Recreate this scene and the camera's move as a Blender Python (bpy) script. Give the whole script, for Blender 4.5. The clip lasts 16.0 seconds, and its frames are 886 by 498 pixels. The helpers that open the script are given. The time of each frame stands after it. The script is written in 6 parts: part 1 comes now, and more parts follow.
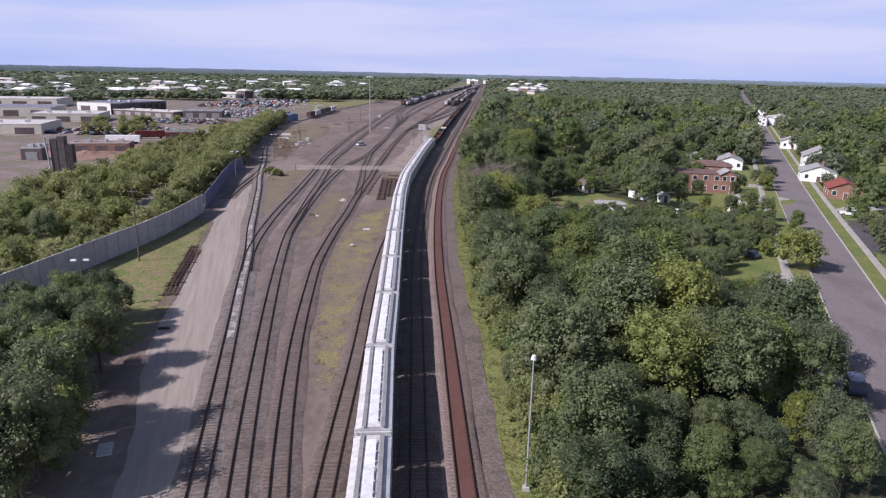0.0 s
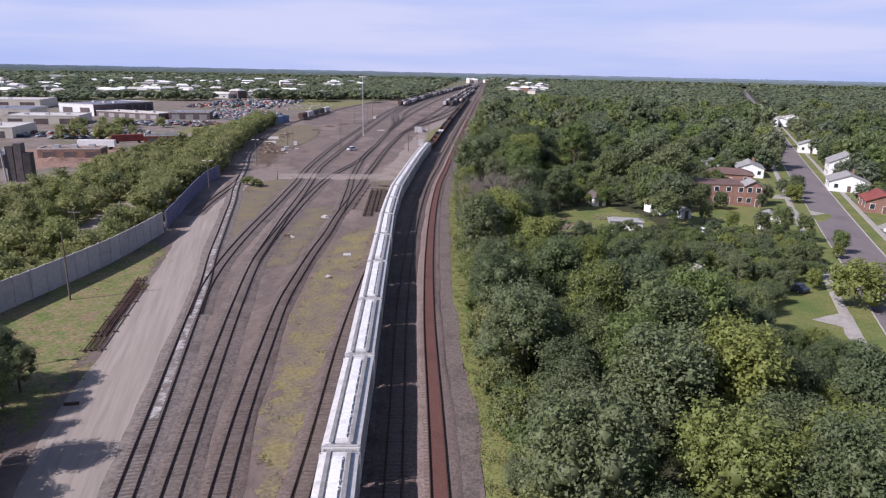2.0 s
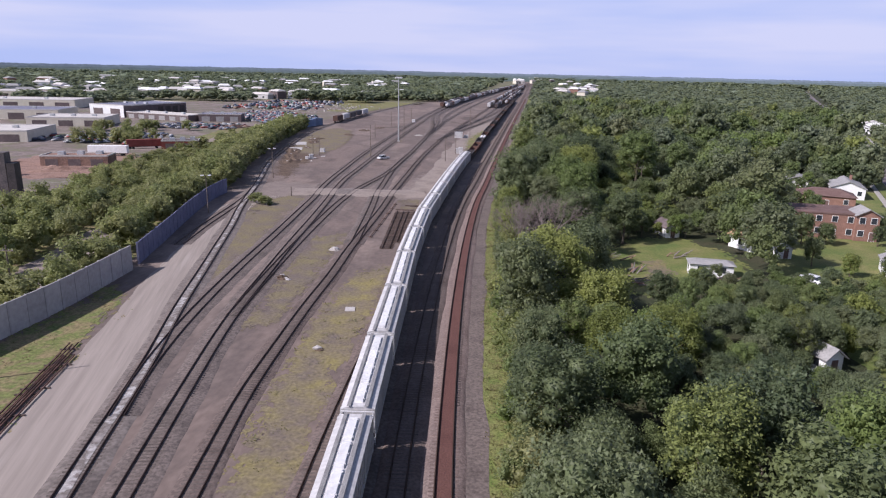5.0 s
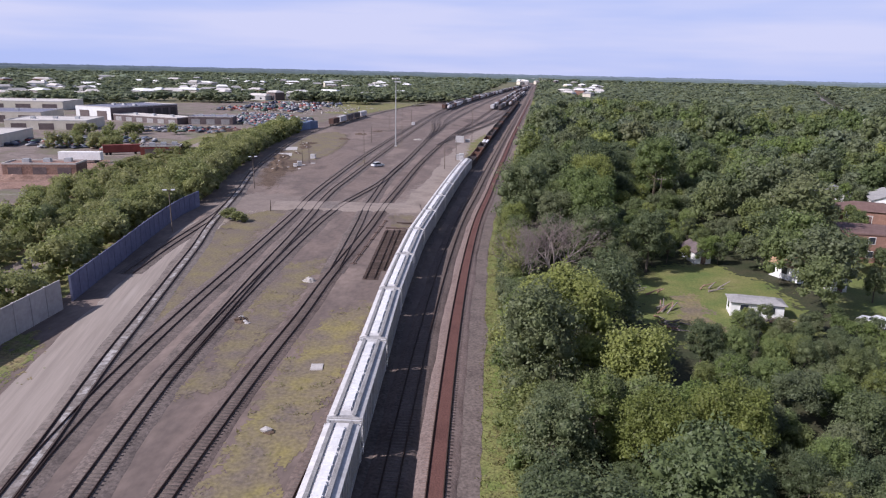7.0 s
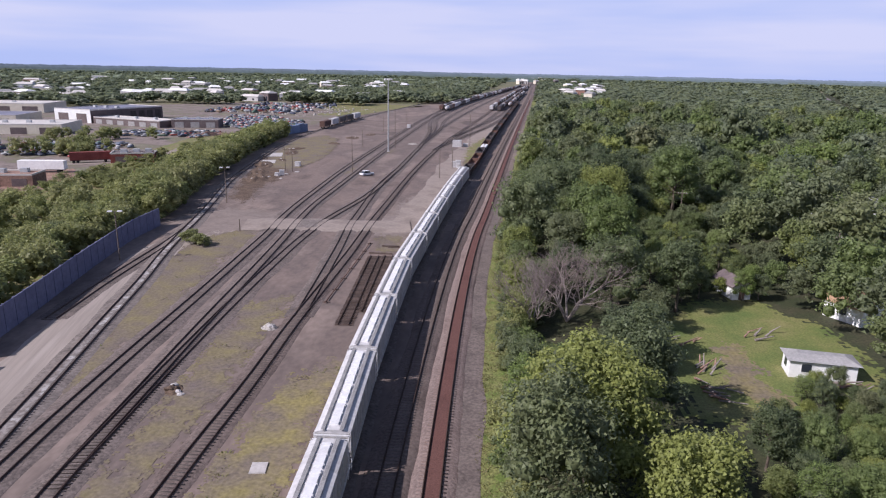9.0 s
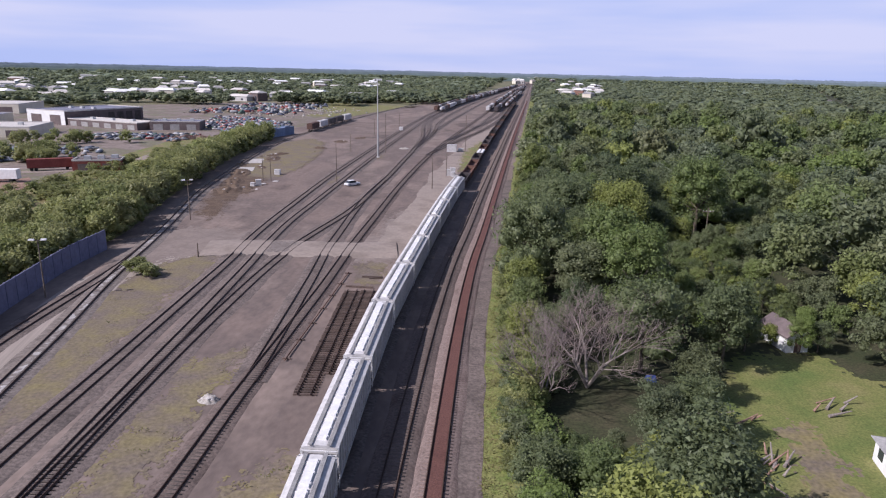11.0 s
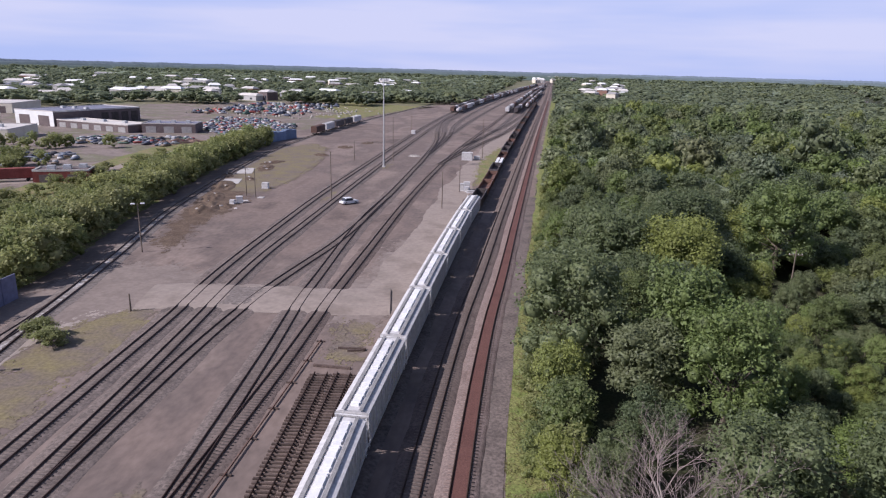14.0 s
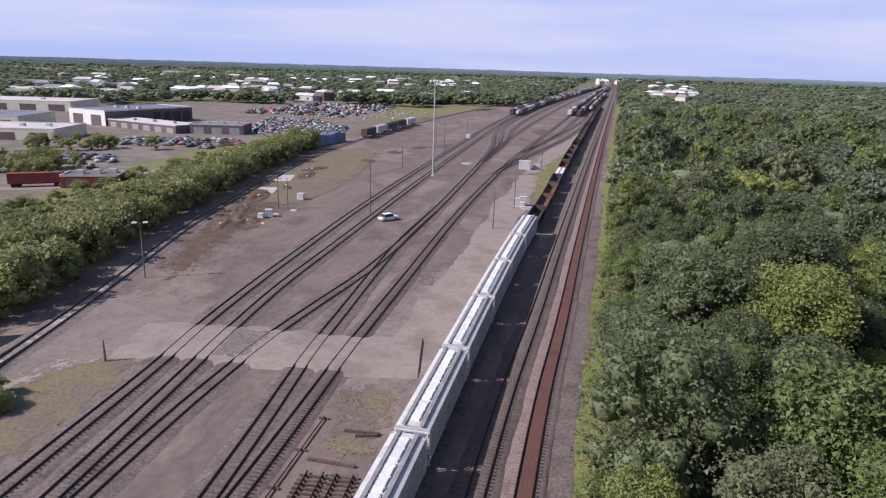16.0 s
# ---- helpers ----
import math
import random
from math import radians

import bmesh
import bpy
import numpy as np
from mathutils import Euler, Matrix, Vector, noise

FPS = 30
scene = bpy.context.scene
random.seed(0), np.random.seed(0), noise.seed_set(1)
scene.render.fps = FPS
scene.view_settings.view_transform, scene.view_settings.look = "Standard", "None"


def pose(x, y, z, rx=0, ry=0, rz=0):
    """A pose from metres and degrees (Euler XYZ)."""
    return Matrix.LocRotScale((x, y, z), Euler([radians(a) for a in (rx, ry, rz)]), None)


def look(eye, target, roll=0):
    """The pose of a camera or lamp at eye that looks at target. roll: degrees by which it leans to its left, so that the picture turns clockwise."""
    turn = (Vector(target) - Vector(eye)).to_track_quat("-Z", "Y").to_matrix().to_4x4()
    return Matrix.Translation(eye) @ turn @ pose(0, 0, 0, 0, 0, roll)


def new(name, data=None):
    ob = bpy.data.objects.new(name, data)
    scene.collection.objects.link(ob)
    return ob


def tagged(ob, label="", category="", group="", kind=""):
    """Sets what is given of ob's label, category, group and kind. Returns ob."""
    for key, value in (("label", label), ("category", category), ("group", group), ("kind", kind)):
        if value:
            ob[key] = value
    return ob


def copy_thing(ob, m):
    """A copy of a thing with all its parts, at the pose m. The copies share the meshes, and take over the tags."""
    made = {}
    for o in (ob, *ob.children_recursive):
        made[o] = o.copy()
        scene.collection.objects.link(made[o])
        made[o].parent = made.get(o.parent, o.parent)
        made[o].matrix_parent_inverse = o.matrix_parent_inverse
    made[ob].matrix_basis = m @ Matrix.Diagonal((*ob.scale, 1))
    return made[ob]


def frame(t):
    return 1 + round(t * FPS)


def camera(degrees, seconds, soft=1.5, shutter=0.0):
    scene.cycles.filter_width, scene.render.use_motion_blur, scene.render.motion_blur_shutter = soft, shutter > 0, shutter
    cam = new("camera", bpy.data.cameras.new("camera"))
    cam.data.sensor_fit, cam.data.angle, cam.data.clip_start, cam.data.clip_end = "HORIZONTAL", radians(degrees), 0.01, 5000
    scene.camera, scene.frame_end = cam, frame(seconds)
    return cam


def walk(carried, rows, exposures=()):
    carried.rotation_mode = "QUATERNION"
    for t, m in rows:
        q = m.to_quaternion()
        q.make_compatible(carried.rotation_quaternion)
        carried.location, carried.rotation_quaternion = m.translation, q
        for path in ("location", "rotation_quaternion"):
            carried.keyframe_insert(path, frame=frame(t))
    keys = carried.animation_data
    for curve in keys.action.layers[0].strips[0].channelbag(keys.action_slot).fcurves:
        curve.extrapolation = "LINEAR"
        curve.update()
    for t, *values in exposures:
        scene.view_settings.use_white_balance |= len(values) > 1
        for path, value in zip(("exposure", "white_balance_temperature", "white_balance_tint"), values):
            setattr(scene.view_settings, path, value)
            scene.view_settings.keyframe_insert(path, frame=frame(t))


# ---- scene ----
cam = camera(67.6, 16.0, soft=1.2)
METRES, EYE, TILT, LEAN, TURN = 166.0, 34.4, -15.0, -1.2, 0.0
ROWS = [
    (0.0, 0.0, 0.0, 0.0, 0.0, 0.0, -0.0),
    (0.5, 0.0034, 0.0297, 0.0087, 0.12, -0.03, 0.01),
    (1.0, 0.0045, 0.0592, 0.017, -0.03, -0.05, 0.01),
    (1.5, 0.0066, 0.0889, 0.0255, -0.02, -0.07, 0.04),
    (2.0, 0.0084, 0.1188, 0.0341, -0.01, -0.09, 0.05),
    (2.5, 0.0102, 0.1485, 0.0429, 0.2, -0.09, 0.12),
    (3.0, 0.012, 0.1785, 0.051, -0.07, -0.1, 0.14),
    (3.5, 0.0141, 0.2082, 0.059, 0.72, -0.11, -0.09),
    (4.0, 0.0157, 0.2381, 0.0671, 2.19, -0.12, -0.55),
    (6.5, 0.0197, 0.3911, 0.1069, 4.15, -0.07, -1.19),
    (7.0, 0.0198, 0.4183, 0.1143, 4.02, -0.05, -1.15),
    (7.5, 0.0199, 0.4478, 0.1226, 3.9, -0.06, -1.13),
    (8.0, 0.019, 0.4778, 0.131, 3.91, -0.06, -1.06),
    (8.5, 0.0208, 0.5079, 0.1394, 4.01, -0.07, -1.07),
    (9.0, 0.0197, 0.5378, 0.148, 3.98, -0.09, -1.01),
    (11.5, 0.0158, 0.688, 0.1895, 3.58, -0.16, -1.04),
    (12.0, 0.0156, 0.7182, 0.1976, 4.42, -0.19, -1.31),
    (12.5, 0.0152, 0.7482, 0.2057, 4.41, -0.2, -1.35),
    (13.0, 0.0151, 0.7788, 0.2141, 4.68, -0.24, -1.45),
    (13.5, 0.0147, 0.8093, 0.2224, 4.36, -0.25, -1.34),
    (14.0, 0.0131, 0.8394, 0.2308, 5.11, -0.29, -1.61),
    (14.5, 0.0132, 0.8707, 0.2388, 6.06, -0.33, -1.92),
    (15.0, 0.0126, 0.9015, 0.2474, 7.74, -0.39, -2.5),
    (15.5, 0.0117, 0.9326, 0.2557, 9.17, -0.44, -2.97),
    (16.0, 0.0095, 0.9635, 0.2642, 10.03, -0.46, -3.17),
]
walk(cam, [(t, pose(0, 0, EYE, TILT, LEAN, TURN) @ pose(METRES * x, METRES * y, METRES * z, 90 + pitch, roll, yaw)) for t, x, y, z, yaw, pitch, roll in ROWS],
     [(0.0, 0.35, 5950.0, 21.0), (16.0, 0.35, 5950.0, 21.0)])


# ---------------------------------------------------------------- world and light
world = bpy.data.worlds.new("sky")
scene.world = world
world.use_nodes = True
wn, wl = world.node_tree.nodes, world.node_tree.links
SUN_DIR = Vector((-0.86, -0.44, 0.0)).normalized() * math.cos(radians(40)) + Vector((0, 0, math.sin(radians(40))))
sky = wn.new("ShaderNodeTexSky")
sky.sky_type = "NISHITA"
sky.sun_disc = False
sky.sun_elevation = radians(40)
sky.sun_rotation = math.atan2(SUN_DIR.x, SUN_DIR.y)
sky.altitude = 300
sky.air_density = 1.0
sky.dust_density = 1.6
sky.ozone_density = 2.0
# pale summer haze low down, with thin streaks of high cloud
wc = wn.new("ShaderNodeTexCoord")
wm = wn.new("ShaderNodeMapping")
wm.inputs["Scale"].default_value = (1.2, 1.2, 12.0)
wnoise = wn.new("ShaderNodeTexNoise")
wnoise.inputs["Scale"].default_value = 1.5
wnoise.inputs["Detail"].default_value = 4
wsep = wn.new("ShaderNodeSeparateXYZ")
wfall = wn.new("ShaderNodeMapRange")
wfall.inputs["From Min"].default_value, wfall.inputs["From Max"].default_value = 0.10, 0.45
wfall.inputs["To Min"].default_value, wfall.inputs["To Max"].default_value = 0.95, 0.08
wtint = wn.new("ShaderNodeMixRGB")
wtint.inputs[1].default_value = (5.0, 6.0, 8.9, 1)
wtint.inputs[2].default_value = (7.0, 7.3, 9.0, 1)
wgrow = wn.new("ShaderNodeMapRange")
wgrow.inputs["From Min"].default_value, wgrow.inputs["From Max"].default_value = 0.38, 0.62
wmix = wn.new("ShaderNodeMixRGB")
wl.new(wc.outputs["Generated"], wm.inputs[0])
wl.new(wm.outputs[0], wnoise.inputs[0])
wl.new(wc.outputs["Generated"], wsep.inputs[0])
wl.new(wsep.outputs["Z"], wfall.inputs[0])
wl.new(wnoise.outputs[0], wgrow.inputs[0])
wl.new(wgrow.outputs[0], wtint.inputs[0])
wl.new(wfall.outputs[0], wmix.inputs[0])
wl.new(sky.outputs[0], wmix.inputs[1])
wl.new(wtint.outputs[0], wmix.inputs[2])
bg = wn["Background"]
bg.inputs[1].default_value = 0.074
wl.new(wmix.outputs[0], bg.inputs[0])

sun = new("sun", bpy.data.lights.new("sun", "SUN"))
sun.data.energy = 4.4
sun.data.angle = radians(0.5)
sun.data.color = (1.0, 0.95, 0.87)
sun.matrix_world = look(SUN_DIR * 100, (0, 0, 0))


# ---------------------------------------------------------------- materials
def material(name, stops, scale=0.3, fine=6.0, contrast=0.35, rough=0.9, bump=0.0, metal=0.0, vary=0.0, island=0.0,
             stretch=(1, 1, 1), local=False, spec=0.3, mingle=0.0, turn=0.0, tone=0.0):
    """A surface with broad colour patches (stops along a noise of that scale), fine grain on top and relief."""
    m = bpy.data.materials.new(name)
    m.use_nodes = True
    n, l = m.node_tree.nodes, m.node_tree.links
    b = n["Principled BSDF"]
    b.inputs["Roughness"].default_value = rough
    b.inputs["Metallic"].default_value = metal
    b.inputs["Specular IOR Level"].default_value = spec
    mp = n.new("ShaderNodeMapping")
    mp.inputs["Scale"].default_value = stretch
    spin = n.new("ShaderNodeMapping")
    spin.inputs["Rotation"].default_value = (0, 0, radians(turn))
    if local:
        l.new(n.new("ShaderNodeTexCoord").outputs["Object"], spin.inputs[0])
    else:
        l.new(n.new("ShaderNodeNewGeometry").outputs["Position"], spin.inputs[0])
    l.new(spin.outputs[0], mp.inputs[0])
    broad = n.new("ShaderNodeTexNoise")
    broad.inputs["Scale"].default_value, broad.inputs["Detail"].default_value = scale, 5
    broad.inputs["Roughness"].default_value = 0.62
    l.new(mp.outputs[0], broad.inputs[0])
    ramp = n.new("ShaderNodeValToRGB")
    e = ramp.color_ramp.elements
    lo, hi = (0.08, 0.92) if tone or mingle > 0.6 else (0.34, 0.66)
    for i, c in enumerate(stops):
        p = lo + (hi - lo) * i / max(1, len(stops) - 1)
        k = e[i] if i < 2 else e.new(p)
        k.position, k.color = p, (*c, 1)
    pick = broad.outputs[0]
    if mingle:
        blend = n.new("ShaderNodeMix")
        blend.inputs[0].default_value = mingle
        l.new(pick, blend.inputs[2])
        l.new(n.new("ShaderNodeObjectInfo").outputs["Random"], blend.inputs[3])
        pick = blend.outputs[0]
    if tone:
        plant = n.new("ShaderNodeAttribute")
        plant.attribute_name = "tone"
        blend = n.new("ShaderNodeMix")
        blend.inputs[0].default_value = tone
        l.new(pick, blend.inputs[2])
        l.new(plant.outputs["Fac"], blend.inputs[3])
        pick = blend.outputs[0]
    l.new(pick, ramp.inputs[0])
    grain = n.new("ShaderNodeTexNoise")
    grain.inputs["Scale"].default_value, grain.inputs["Detail"].default_value = fine, 3
    l.new(mp.outputs[0], grain.inputs[0])
    span = n.new("ShaderNodeMapRange")
    span.inputs["From Min"].default_value, span.inputs["From Max"].default_value = 0.3, 0.7
    span.inputs["To Min"].default_value, span.inputs["To Max"].default_value = 1 - contrast, 1 + contrast
    l.new(grain.outputs[0], span.inputs[0])
    value = span.outputs[0]
    for amount, src in ((vary, "object"), (island, "island")):
        if amount:
            r = n.new("ShaderNodeMapRange")
            r.inputs["To Min"].default_value, r.inputs["To Max"].default_value = 1 - amount, 1 + amount
            l.new(n.new("ShaderNodeObjectInfo").outputs["Random"] if src == "object" else n.new("ShaderNodeNewGeometry").outputs["Random Per Island"], r.inputs[0])
            mul = n.new("ShaderNodeMath")
            mul.operation = "MULTIPLY"
            l.new(value, mul.inputs[0])
            l.new(r.outputs[0], mul.inputs[1])
            value = mul.outputs[0]
    mix = n.new("ShaderNodeVectorMath")
    mix.operation = "SCALE"
    l.new(ramp.outputs[0], mix.inputs[0])
    l.new(value, mix.inputs["Scale"])
    l.new(mix.outputs[0], b.inputs["Base Color"])
    if bump:
        bp = n.new("ShaderNodeBump")
        bp.inputs["Strength"].default_value, bp.inputs["Distance"].default_value = min(1, bump), 0.08
        l.new(grain.outputs[0], bp.inputs["Height"])
        l.new(bp.outputs[0], b.inputs["Normal"])
    return m


def leafy(name, stops, vary=0.2, island=0.2, scale=0.06, glow=0.3, mingle=0.75, tone=0.0):
    """Leaves: colour by tree and by leaf, with light let through."""
    m = material(name, stops, scale=scale, fine=1.2, contrast=0.16, rough=0.55, vary=vary, island=island, spec=0.35, mingle=mingle, tone=tone)
    n, l = m.node_tree.nodes, m.node_tree.links
    b, out = n["Principled BSDF"], n["Material Output"]
    tr, mix = n.new("ShaderNodeBsdfTranslucent"), n.new("ShaderNodeMixShader")
    mix.inputs[0].default_value = glow
    l.new(b.inputs["Base Color"].links[0].from_socket, tr.inputs[0])
    l.new(b.outputs[0], mix.inputs[1])
    l.new(tr.outputs[0], mix.inputs[2])
    l.new(mix.outputs[0], out.inputs[0])
    return m


M_ground = material("far_ground", [(0.10, 0.11, 0.05), (0.17, 0.15, 0.09), (0.09, 0.11, 0.045)], 0.012, 0.5, 0.3)
M_yard = material("yard_dirt", [(0.105, 0.079, 0.068), (0.188, 0.141, 0.119), (0.134, 0.103, 0.090), (0.222, 0.170, 0.143), (0.150, 0.111, 0.095)], 0.028, 1.2, 0.15, bump=0.4, stretch=(1, 0.55, 1))
M_gravel = material("gravel", [(0.115, 0.094, 0.084), (0.18, 0.150, 0.133), (0.142, 0.118, 0.105)], 0.25, 2.2, 0.3, bump=0.8)
M_ballast = material("ballast", [(0.095, 0.076, 0.067), (0.155, 0.123, 0.108), (0.115, 0.09, 0.08)], 0.15, 3.0, 0.34, bump=0.8)
M_main = material("main_ballast", [(0.15, 0.108, 0.094), (0.20, 0.150, 0.132), (0.17, 0.125, 0.11)], 0.2, 4.0, 0.3, bump=0.8)
M_rust = material("rusty_ballast", [(0.098, 0.044, 0.036), (0.125, 0.058, 0.047), (0.108, 0.049, 0.040)], 0.15, 5.0, 0.2, bump=0.6)
M_road = material("dirt_road", [(0.235, 0.195, 0.168), (0.315, 0.265, 0.230), (0.265, 0.222, 0.192), (0.335, 0.285, 0.25)], 0.42, 1.3, 0.08, bump=0.3, stretch=(1, 0.05, 1), turn=-16)
M_cross = material("crossing_dirt", [(0.205, 0.165, 0.139), (0.272, 0.222, 0.190), (0.225, 0.184, 0.156)], 0.12, 1.3, 0.1, bump=0.3)
# real brown beds; on the passing track it serves as painted shade
M_brownbed = material("brown_ballast", [(0.100, 0.073, 0.062), (0.145, 0.110, 0.095), (0.115, 0.085, 0.073)], 0.15, 3.0, 0.3, bump=0.8)
M_spill = material("spilled_white_dust", [(0.13, 0.106, 0.094), (0.27, 0.24, 0.225), (0.15, 0.125, 0.11), (0.40, 0.375, 0.36), (0.16, 0.13, 0.118)], 0.3, 2.0, 0.25)
M_yellow = material("yellow_weed_ground", [(0.148, 0.118, 0.098), (0.182, 0.148, 0.088), (0.215, 0.180, 0.072)], 0.22, 2.4, 0.25, bump=0.6)
M_weeds = material("weedy_ground", [(0.200, 0.150, 0.086), (0.135, 0.160, 0.046), (0.215, 0.165, 0.088), (0.115, 0.150, 0.040)], 0.16, 2.4, 0.35, bump=0.6)
M_dry = material("dry_grass_ground", [(0.145, 0.115, 0.098), (0.165, 0.133, 0.088), (0.185, 0.153, 0.076)], 0.2, 2.4, 0.22, bump=0.6)
M_lawn = material("lawn", [(0.105, 0.140, 0.038), (0.145, 0.160, 0.048), (0.195, 0.182, 0.070)], 0.14, 4.0, 0.28, bump=0.5)
M_verge = material("verge_grass", [(0.115, 0.155, 0.036), (0.190, 0.190, 0.066), (0.135, 0.165, 0.044)], 0.3, 4.0, 0.35, bump=0.6)
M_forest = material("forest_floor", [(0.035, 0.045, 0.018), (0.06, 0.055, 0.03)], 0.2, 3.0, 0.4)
M_asphalt = material("street_asphalt", [(0.145, 0.122, 0.122), (0.185, 0.156, 0.156), (0.16, 0.136, 0.136)], 0.12, 3.0, 0.12, rough=0.95, stretch=(1, 0.5, 1))
M_tar = material("dark_asphalt", [(0.07, 0.062, 0.066), (0.10, 0.09, 0.095)], 0.2, 3.0, 0.15)
M_concrete = material("concrete", [(0.36, 0.335, 0.32), (0.44, 0.41, 0.39), (0.40, 0.37, 0.35)], 0.4, 3.0, 0.12, bump=0.2)
M_paving = material("pavement_concrete", [(0.31, 0.285, 0.255), (0.38, 0.35, 0.32)], 0.4, 2.0, 0.12)
M_wall = material("barrier_panel", [(0.33, 0.31, 0.305), (0.38, 0.36, 0.35), (0.35, 0.33, 0.32)], 0.3, 1.6, 0.1, vary=0.07, bump=0.15)
# dark blue base colour holds the shade of the wall's visible side
M_bluewall = material("shade_tinted_barrier", [(0.125, 0.13, 0.20), (0.155, 0.16, 0.235)], 0.3, 1.6, 0.12, bump=0.15)
M_tie = material("creosoted_tie", [(0.098, 0.077, 0.067), (0.138, 0.110, 0.096)], 0.5, 5.0, 0.25, vary=0.2)
M_oldtie = material("old_dark_tie", [(0.075, 0.052, 0.043), (0.11, 0.08, 0.068)], 0.5, 5.0, 0.3, vary=0.3)
M_rustie = material("rust_stained_tie", [(0.145, 0.100, 0.086), (0.175, 0.128, 0.112)], 0.5, 5.0, 0.2, vary=0.1)
M_rail = material("rusty_rail", [(0.045, 0.026, 0.02), (0.065, 0.04, 0.032)], 0.6, 8.0, 0.2, rough=0.6, metal=0.3)
M_bright = material("worn_rail", [(0.20, 0.16, 0.145), (0.27, 0.23, 0.21)], 0.6, 8.0, 0.15, rough=0.45, metal=0.6)
M_white = material("dusty_white_paint", [(0.58, 0.56, 0.555), (0.70, 0.69, 0.685), (0.64, 0.625, 0.615)], 0.5, 2.5, 0.08, rough=0.6, vary=0.06)
M_greysteel = material("dusty_grey_paint", [(0.43, 0.41, 0.40), (0.53, 0.51, 0.50), (0.48, 0.46, 0.45)], 0.5, 2.5, 0.12, rough=0.65, vary=0.06)
M_sooty = material("dark_underframe", [(0.045, 0.038, 0.035), (0.08, 0.066, 0.06)], 0.6, 5.0, 0.3, rough=0.8)
M_grating = material("walkway_grating", [(0.20, 0.19, 0.185), (0.30, 0.29, 0.28)], 0.8, 9.0, 0.3, rough=0.6)
M_ruststeel = material("rusted_steel", [(0.10, 0.052, 0.04), (0.15, 0.085, 0.065), (0.075, 0.045, 0.04)], 0.4, 3.0, 0.25, rough=0.8, vary=0.25)
M_darkcar = material("dark_car_paint", [(0.045, 0.04, 0.042), (0.085, 0.07, 0.068), (0.06, 0.05, 0.05)], 0.3, 3.0, 0.25, rough=0.6, vary=0.4)
M_pole = material("weathered_pole", [(0.12, 0.095, 0.075), (0.18, 0.145, 0.12)], 0.6, 4.0, 0.25)
M_galv = material("galvanised_steel", [(0.40, 0.40, 0.40), (0.50, 0.50, 0.49)], 0.6, 4.0, 0.12, rough=0.5, metal=0.4)
M_bark = material("bark", [(0.085, 0.065, 0.05), (0.14, 0.115, 0.09)], 1.2, 6.0, 0.35, bump=0.6)
M_deadwood = material("dead_wood", [(0.205, 0.170, 0.152), (0.29, 0.25, 0.225)], 1.0, 6.0, 0.25, bump=0.4)
GREENS = [(0.112, 0.142, 0.066), (0.165, 0.215, 0.070), (0.172, 0.192, 0.098), (0.128, 0.160, 0.084), (0.255, 0.285, 0.080), (0.140, 0.172, 0.078), (0.178, 0.235, 0.066), (0.190, 0.200, 0.105)]
M_twig = material("dead_twigs", [(0.190, 0.148, 0.134), (0.255, 0.205, 0.188)], 1.0, 6.0, 0.25)
M_leaf = leafy("leaves", GREENS, glow=0.45)
M_wood = leafy("woodland_leaves", GREENS, vary=0.0, glow=0.45, mingle=0.0, tone=0.85)
M_leafdark = leafy("dark_leaves", [(0.115, 0.148, 0.070), (0.150, 0.182, 0.082), (0.168, 0.190, 0.096)], glow=0.45)
# darker palette for every third tree of the nearer joined stands
M_wooddark = leafy("darker_woodland_leaves", [(0.108, 0.140, 0.070), (0.150, 0.180, 0.084), (0.125, 0.155, 0.082), (0.180, 0.200, 0.100), (0.170, 0.215, 0.075)], vary=0.0, glow=0.45, mingle=0.0, tone=0.85)
M_leaflight = leafy("light_leaves", [(0.200, 0.235, 0.062), (0.240, 0.262, 0.075)], vary=0.12, glow=0.45)
M_brush = leafy("brush_leaves", [(0.195, 0.225, 0.082), (0.300, 0.300, 0.132), (0.225, 0.255, 0.090), (0.310, 0.318, 0.126), (0.175, 0.205, 0.080)], vary=0.15, glow=0.5, tone=0.7, mingle=0.0)
# paler, bluer leaf colours that carry the distance haze
M_far = leafy("haze_tinted_far_leaves", [(0.128, 0.160, 0.098), (0.185, 0.210, 0.115), (0.150, 0.178, 0.112), (0.205, 0.230, 0.115), (0.140, 0.170, 0.105)], vary=0.0, glow=0.4, mingle=0.0, tone=0.8)
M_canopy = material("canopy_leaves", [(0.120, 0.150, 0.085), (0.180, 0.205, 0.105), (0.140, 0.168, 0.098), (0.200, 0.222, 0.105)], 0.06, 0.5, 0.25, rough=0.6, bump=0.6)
M_grass = leafy("weed_blades", [(0.205, 0.170, 0.078), (0.150, 0.158, 0.052), (0.230, 0.190, 0.088), (0.140, 0.160, 0.046)], scale=0.15, glow=0.4, mingle=0.0, tone=0.5)
M_brick = material("red_brick", [(0.235, 0.130, 0.098), (0.300, 0.170, 0.130)], 0.8, 6.0, 0.2)
M_redroof = material("red_shingle", [(0.20, 0.055, 0.045), (0.27, 0.08, 0.065)], 0.6, 4.0, 0.2)
M_brownroof = material("brown_shingle", [(0.13, 0.08, 0.07), (0.18, 0.115, 0.10)], 0.6, 4.0, 0.2)
M_greyroof = material("grey_shingle", [(0.26, 0.25, 0.245), (0.34, 0.325, 0.315)], 0.6, 4.0, 0.15)
M_tanroof = material("tan_shingle", [(0.36, 0.23, 0.14), (0.44, 0.29, 0.19)], 0.6, 4.0, 0.15)
M_paleroof = material("pale_flat_roof", [(0.46, 0.43, 0.40), (0.58, 0.54, 0.50)], 0.08, 1.0, 0.1)
